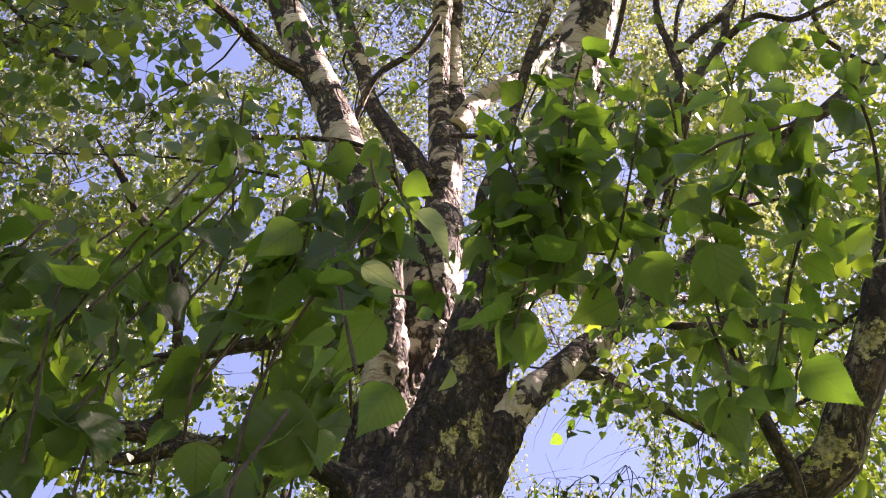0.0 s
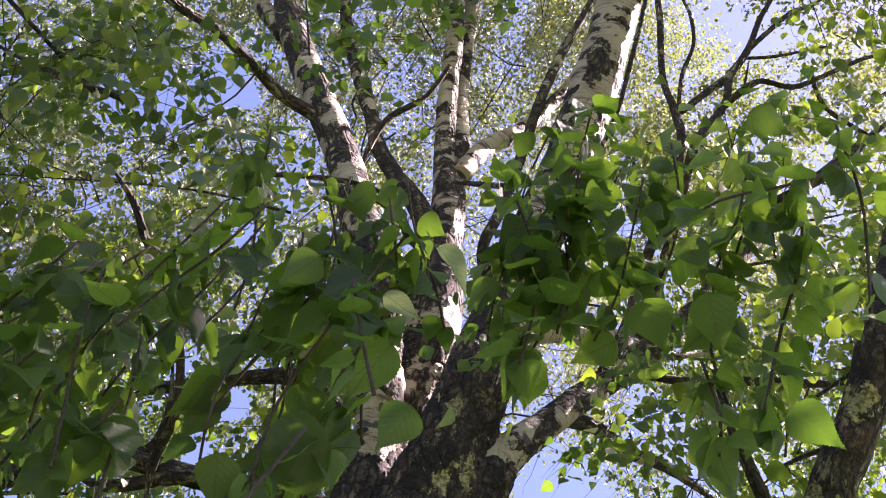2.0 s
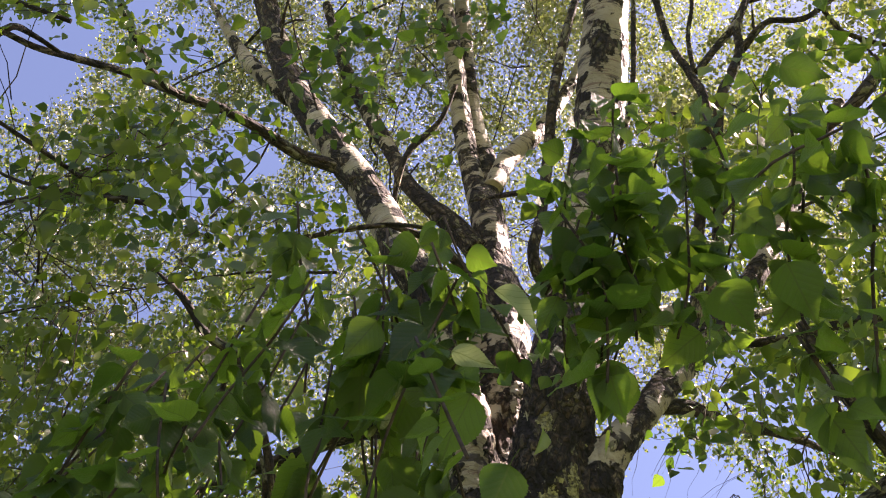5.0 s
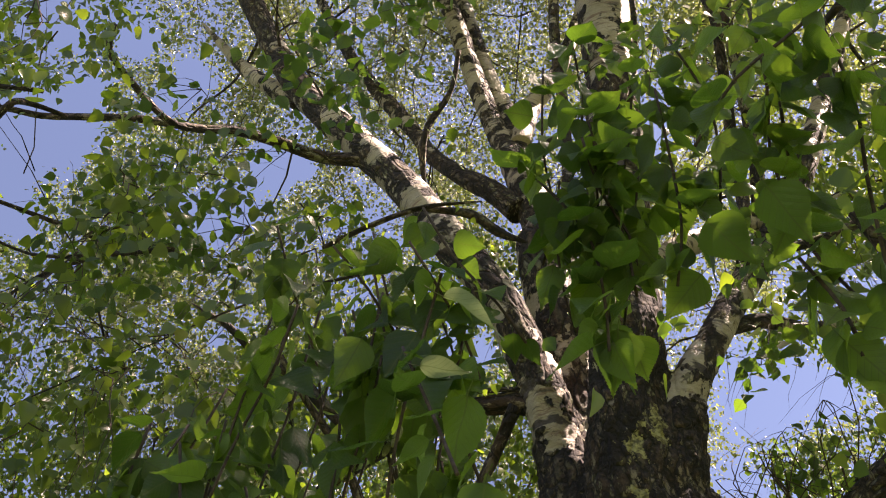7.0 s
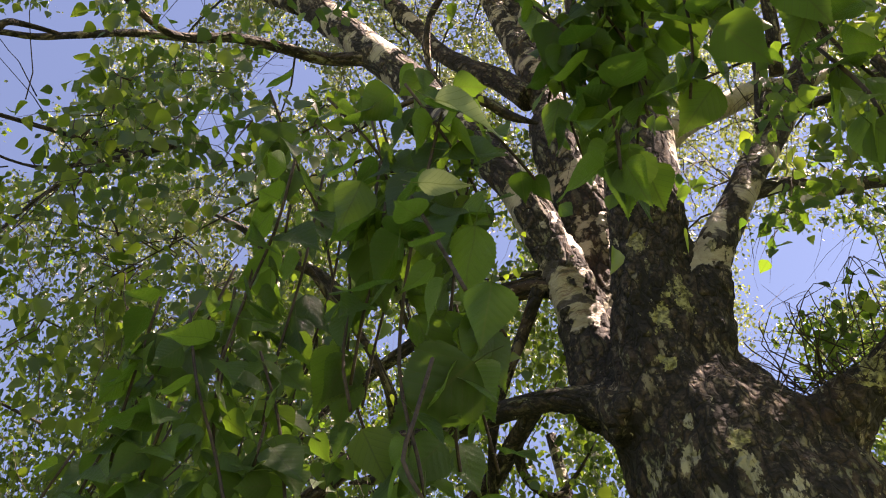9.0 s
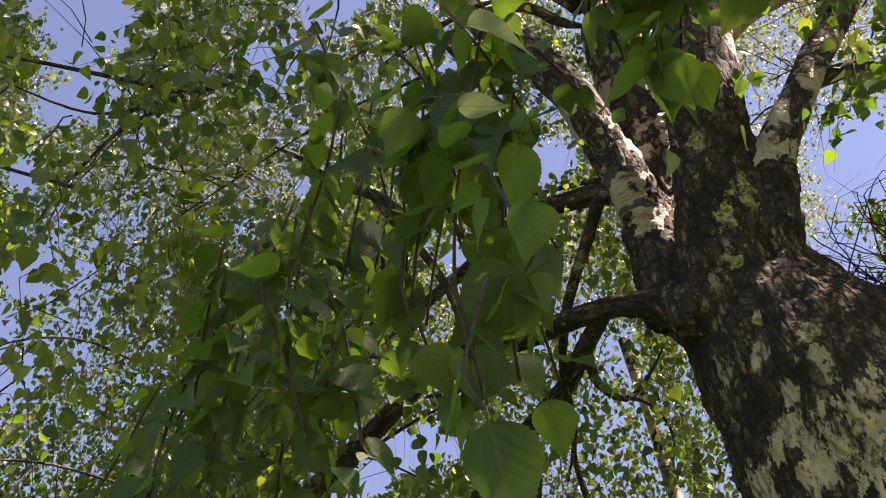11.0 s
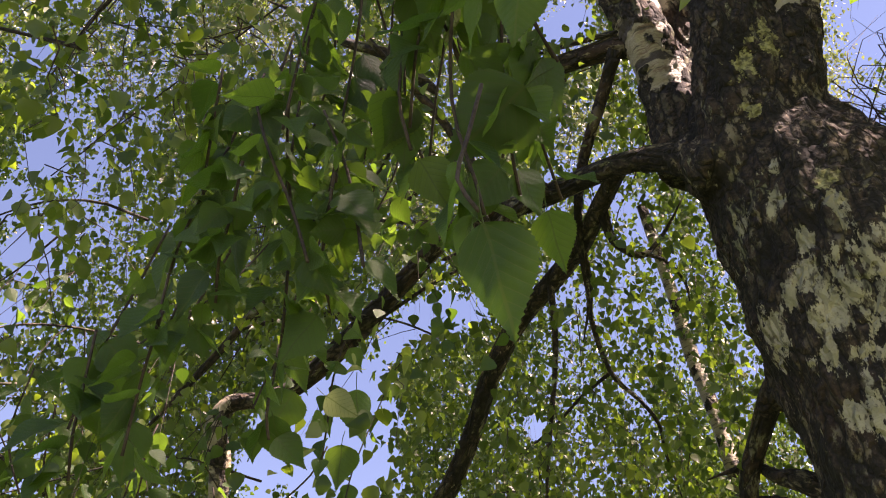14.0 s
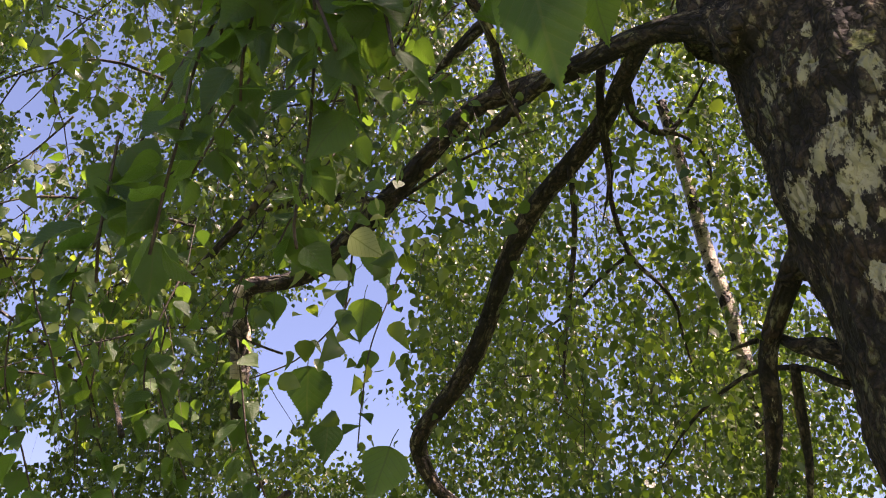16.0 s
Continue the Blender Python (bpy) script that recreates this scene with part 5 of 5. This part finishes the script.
def small_blade(seed):
    """A plainer leaf for sprays a little further off."""
    rng = random.Random(seed)
    half = [(0.0, 0.02), (0.12, 0.30), (0.24, 0.40), (0.34, 0.41), (0.48, 0.35), (0.62, 0.26), (0.78, 0.14), (1.0, 0.0)]
    bend, fold = rng.uniform(-0.2, 0.5), rng.uniform(0.05, 0.45)
    verts, faces, uvs = [], [], []
    for i, (y, w) in enumerate(half):
        for k in (-1, 0, 1):
            x = k * (w + (0.015 if i % 2 and 0 < i < 7 else 0.0))
            verts.append((x, y, fold * abs(x) - bend * y * y * 0.5))
            uvs.append((x, y))
    for i in range(7):
        for k in range(2):
            faces.append((i * 3 + k, i * 3 + k + 1, i * 3 + k + 4, i * 3 + k + 3))
    me = raw_mesh("leaf", verts, np.array(faces).ravel(), np.full(len(faces), 4))
    layer = me.uv_layers.new(name="blade")
    layer.data.foreach_set("uv", np.asarray(uvs, np.float32)[np.array(faces).ravel()].ravel())
    me.materials.append(LEAF)
    return me


SMALL = [small_blade(s) for s in range(6)]


def leafy_spray(place, wide, count):
    """A drooping spray of leaves at a known place, hung on its fine twigs."""
    top = Vector(place) + Vector((0.04, 0.04, wide * 1.2))
    ends = [Vector(place) + Vector([rnd.gauss(0, wide * 0.6), rnd.gauss(0, wide * 0.6), rnd.gauss(-wide * 0.3, wide * 0.5)]) for _ in range(5)]
    lines = [[top.lerp(e, f) + Vector((0, 0, wide * 0.3 * math.sin(math.pi * f))) for f in np.linspace(0, 1, 6)] for e in ends]
    ob = part("leafy_spray", twig_cloud("leafy_spray", lines, 0.0016), TWIG, birch)
    for k in range(int(count * 1.3)):
        line = lines[k % 5]
        t = rnd.uniform(0.2, 1.0) * 4.99
        at = line[int(t)].lerp(line[int(t) + 1], t - int(t)) + Vector([rnd.gauss(0, wide * 0.16) for _ in range(3)])
        a = rnd.uniform(0, 2 * math.pi)
        tip = Vector((0, 0, -1)) * rnd.uniform(0.2, 1.1) + Vector((math.cos(a), math.sin(a), 0)) * rnd.uniform(0.3, 1.0)
        face, s = Vector((rnd.gauss(0, 0.5), rnd.gauss(0, 0.5), rnd.uniform(0.1, 1.0))), rnd.uniform(0.028, 0.043)
        if not parted(at):
            place_leaf(ob, at, tip, face, s, SMALL)
    return ob


leafy_spray((-0.37, 0.36, 3.21), 0.14, 26)
leafy_spray((-0.29, 0.45, 3.20), 0.12, 20)
leafy_spray((-0.47, 0.42, 3.27), 0.12, 18)
leafy_spray((-0.23, 0.41, 3.32), 0.12, 16)
leafy_spray((-0.14, 0.42, 3.43), 0.1, 12)
leafy_spray((-0.38, 0.52, 3.27), 0.1, 12)
leafy_spray((0.02, 0.74, 3.22), 0.12, 18)
leafy_spray((0.04, 0.66, 3.25), 0.1, 12)
leafy_spray((0.16, 0.75, 3.32), 0.12, 16)
leafy_spray((0.25, 0.69, 3.33), 0.12, 16)
leafy_spray((0.34, 0.54, 2.93), 0.14, 22)
leafy_spray((0.41, 0.49, 2.93), 0.12, 16)
leafy_spray((0.41, 0.55, 2.80), 0.12, 16)
leafy_spray((0.42, 0.57, 2.67), 0.1, 12)
leafy_spray((-1.20, 0.59, 3.36), 0.2, 30)
leafy_spray((-0.99, 0.54, 3.37), 0.2, 30)
leafy_spray((-0.85, 0.41, 3.47), 0.15, 20)
leafy_spray((-1.00, 0.57, 3.12), 0.22, 36)
leafy_spray((-0.75, 0.63, 2.99), 0.2, 30)
leafy_spray((-0.61, 0.69, 3.03), 0.2, 26)
leafy_spray((-0.77, 0.65, 2.85), 0.2, 26)
leafy_spray((-0.92, 1.23, 2.62), 0.2, 34)
leafy_spray((-1.04, 1.35, 2.88), 0.2, 26)
leafy_spray((-1.04, 1.52, 2.88), 0.2, 26)
leafy_spray((-1.20, 1.40, 3.04), 0.2, 24)
leafy_spray((-0.96, 0.54, 3.18), 0.18, 28)
leafy_spray((-0.78, 0.56, 3.15), 0.18, 24)
leafy_spray((-0.77, 0.67, 3.58), 0.12, 16)
leafy_spray((-1.07, 0.57, 3.09), 0.2, 26)
leafy_spray((0.19, 0.62, 3.12), 0.15, 22)
leafy_spray((0.18, 0.76, 2.83), 0.12, 16)
leafy_spray((0.22, 0.99, 2.91), 0.1, 14)
leafy_spray((0.20, 1.24, 2.97), 0.1, 10)
leafy_spray((0.19, 1.14, 3.13), 0.12, 16)
leafy_spray((0.25, 1.16, 3.11), 0.1, 12)
leafy_spray((0.06, 1.19, 3.11), 0.08, 10)
leafy_spray((0.14, 1.25, 2.92), 0.08, 8)
leafy_spray((0.17, 1.50, 3.20), 0.06, 5)
leafy_spray((0.36, 1.55, 3.27), 0.15, 18)
leafy_spray((0.30, 1.78, 3.20), 0.15, 16)
leafy_spray((0.16, 1.83, 3.17), 0.1, 14)
leafy_spray((0.18, 1.93, 3.13), 0.1, 12)
leafy_spray((0.27, 1.84, 3.14), 0.1, 12)
leafy_spray((0.33, 1.08, 3.15), 0.12, 16)
leafy_spray((0.09, 1.10, 3.25), 0.08, 10)
leafy_spray((0.28, 1.21, 3.16), 0.1, 12)
leafy_spray((-0.64, 0.94, 2.55), 0.09, 16)
leafy_spray((-0.69, 0.98, 2.48), 0.06, 8)
leafy_spray((-1.84, 0.95, 2.75), 0.2, 24)
leafy_spray((-1.43, 0.92, 2.20), 0.2, 24)
leafy_spray((-1.31, 1.09, 2.23), 0.18, 22)
leafy_spray((-1.32, 0.96, 2.34), 0.15, 18)
leafy_spray((0.01, 0.72, 2.97), 0.12, 18)
leafy_spray((0.02, 0.84, 2.90), 0.1, 14)
leafy_spray((-0.09, 0.84, 2.90), 0.1, 14)
leafy_spray((-0.07, 0.99, 2.92), 0.08, 10)
leafy_spray((-0.47, 0.56, 3.56), 0.14, 20)
leafy_spray((-0.31, 0.47, 3.61), 0.13, 18)
leafy_spray((-0.55, 0.61, 3.52), 0.1, 12)
high_twigs = []
for k in range(210):
    root = Vector(EYE + heading(sprout.uniform(-70, 75), sprout.uniform(46, 84)) * sprout.uniform(3.6, 7.5))
    way = Vector((sprout.gauss(0, 1), sprout.gauss(0, 1), sprout.uniform(-0.3, 0.7))).normalized() * sprout.uniform(0.7, 1.7)
    if not kept(np.array([root, root + way * 0.5, root + way]), np.random.default_rng(k)).all():
        continue
    bend = Vector((sprout.gauss(0, 0.1), sprout.gauss(0, 0.1), sprout.uniform(-0.05, 0.2)))
    main = [root + way * f + bend * math.sin(math.pi * f) + Vector([sprout.gauss(0, 0.018) for _ in range(3)]) for f in np.linspace(0, 1, 8)]
    high_twigs.append((main, 0.007))
    for j in range(6):
        at = main[sprout.randrange(1, 8)]
        out = (way * 0.3 + Vector([sprout.gauss(0, 0.3) for _ in range(3)])) * sprout.uniform(0.5, 1.2)
        high_twigs.append(([at + out * f + Vector((0, 0, -0.12 * f * f)) + Vector([sprout.gauss(0, 0.01) for _ in range(3)]) for f in np.linspace(0, 1, 8)], 0.0035))
for thick in (0.007, 0.0035):
    part("bare_twig", twig_cloud("bare_twig", [line for line, r in high_twigs if r == thick], thick), TWIG, birch, "bare brown twigs high in the crown", "stuff")
part("twig_fringe", twig_cloud("twig_fringe", SPROUTS, 0.0025), TWIG, birch, "fine brown side twigs", "stuff")
tangle = []
for k in range(120):
    root = Vector((0.07, 1.86, 3.06)) + Vector((sprout.uniform(-0.12, 0.3), sprout.uniform(-0.05, 0.15), sprout.uniform(-0.08, 0.05)))
    way = Vector((sprout.gauss(0.3, 0.8), sprout.gauss(0, 0.4), sprout.uniform(-0.15, 0.45))).normalized() * sprout.uniform(0.12, 0.36)
    side = Vector((sprout.gauss(0, 0.14), sprout.gauss(0, 0.14), sprout.gauss(0, 0.1)))
    tangle.append([root + way * f + side * math.sin(math.pi * f) + Vector([sprout.gauss(0, 0.006) for _ in range(3)]) for f in np.linspace(0, 1, 8)])
part("bare_twig", twig_cloud("bare_twig", tangle, 0.0026), TWIG, birch, "tangle of bare reddish twigs", "stuff")

back = thing("birch_tree", "weeping birch with long hanging leafy curtains behind", "tree", place=(0, 0, 0))
part("trunk", tube("trunk", BACK_STEM, 14, 0.08, (0.5, 0.4, 0.4, 0.5), 0.004), BARK, back, "slim white trunk with dark bands")
foliage(back, "crown", "hanging curtains of small leaves", 5, 8400, (-78, 45), (3, 50), (5.2, 9.0), 1.5, 36, 0.028, 1.6, 0.046, False, clump=28, loose=1.45, material=CURTAIN_SHADED)
# the brighter leaf material makes these sprays read as the sunlit ones
foliage(back, "crown", "sunlit hanging sprays of small leaves", 10, 1500, (-88, -32), (18, 56), (5.6, 9.0), 1.2, 32, 0.03, 1.4, 0.045, False, clump=14, loose=1.7, material=LEAVES, twig=0.003)
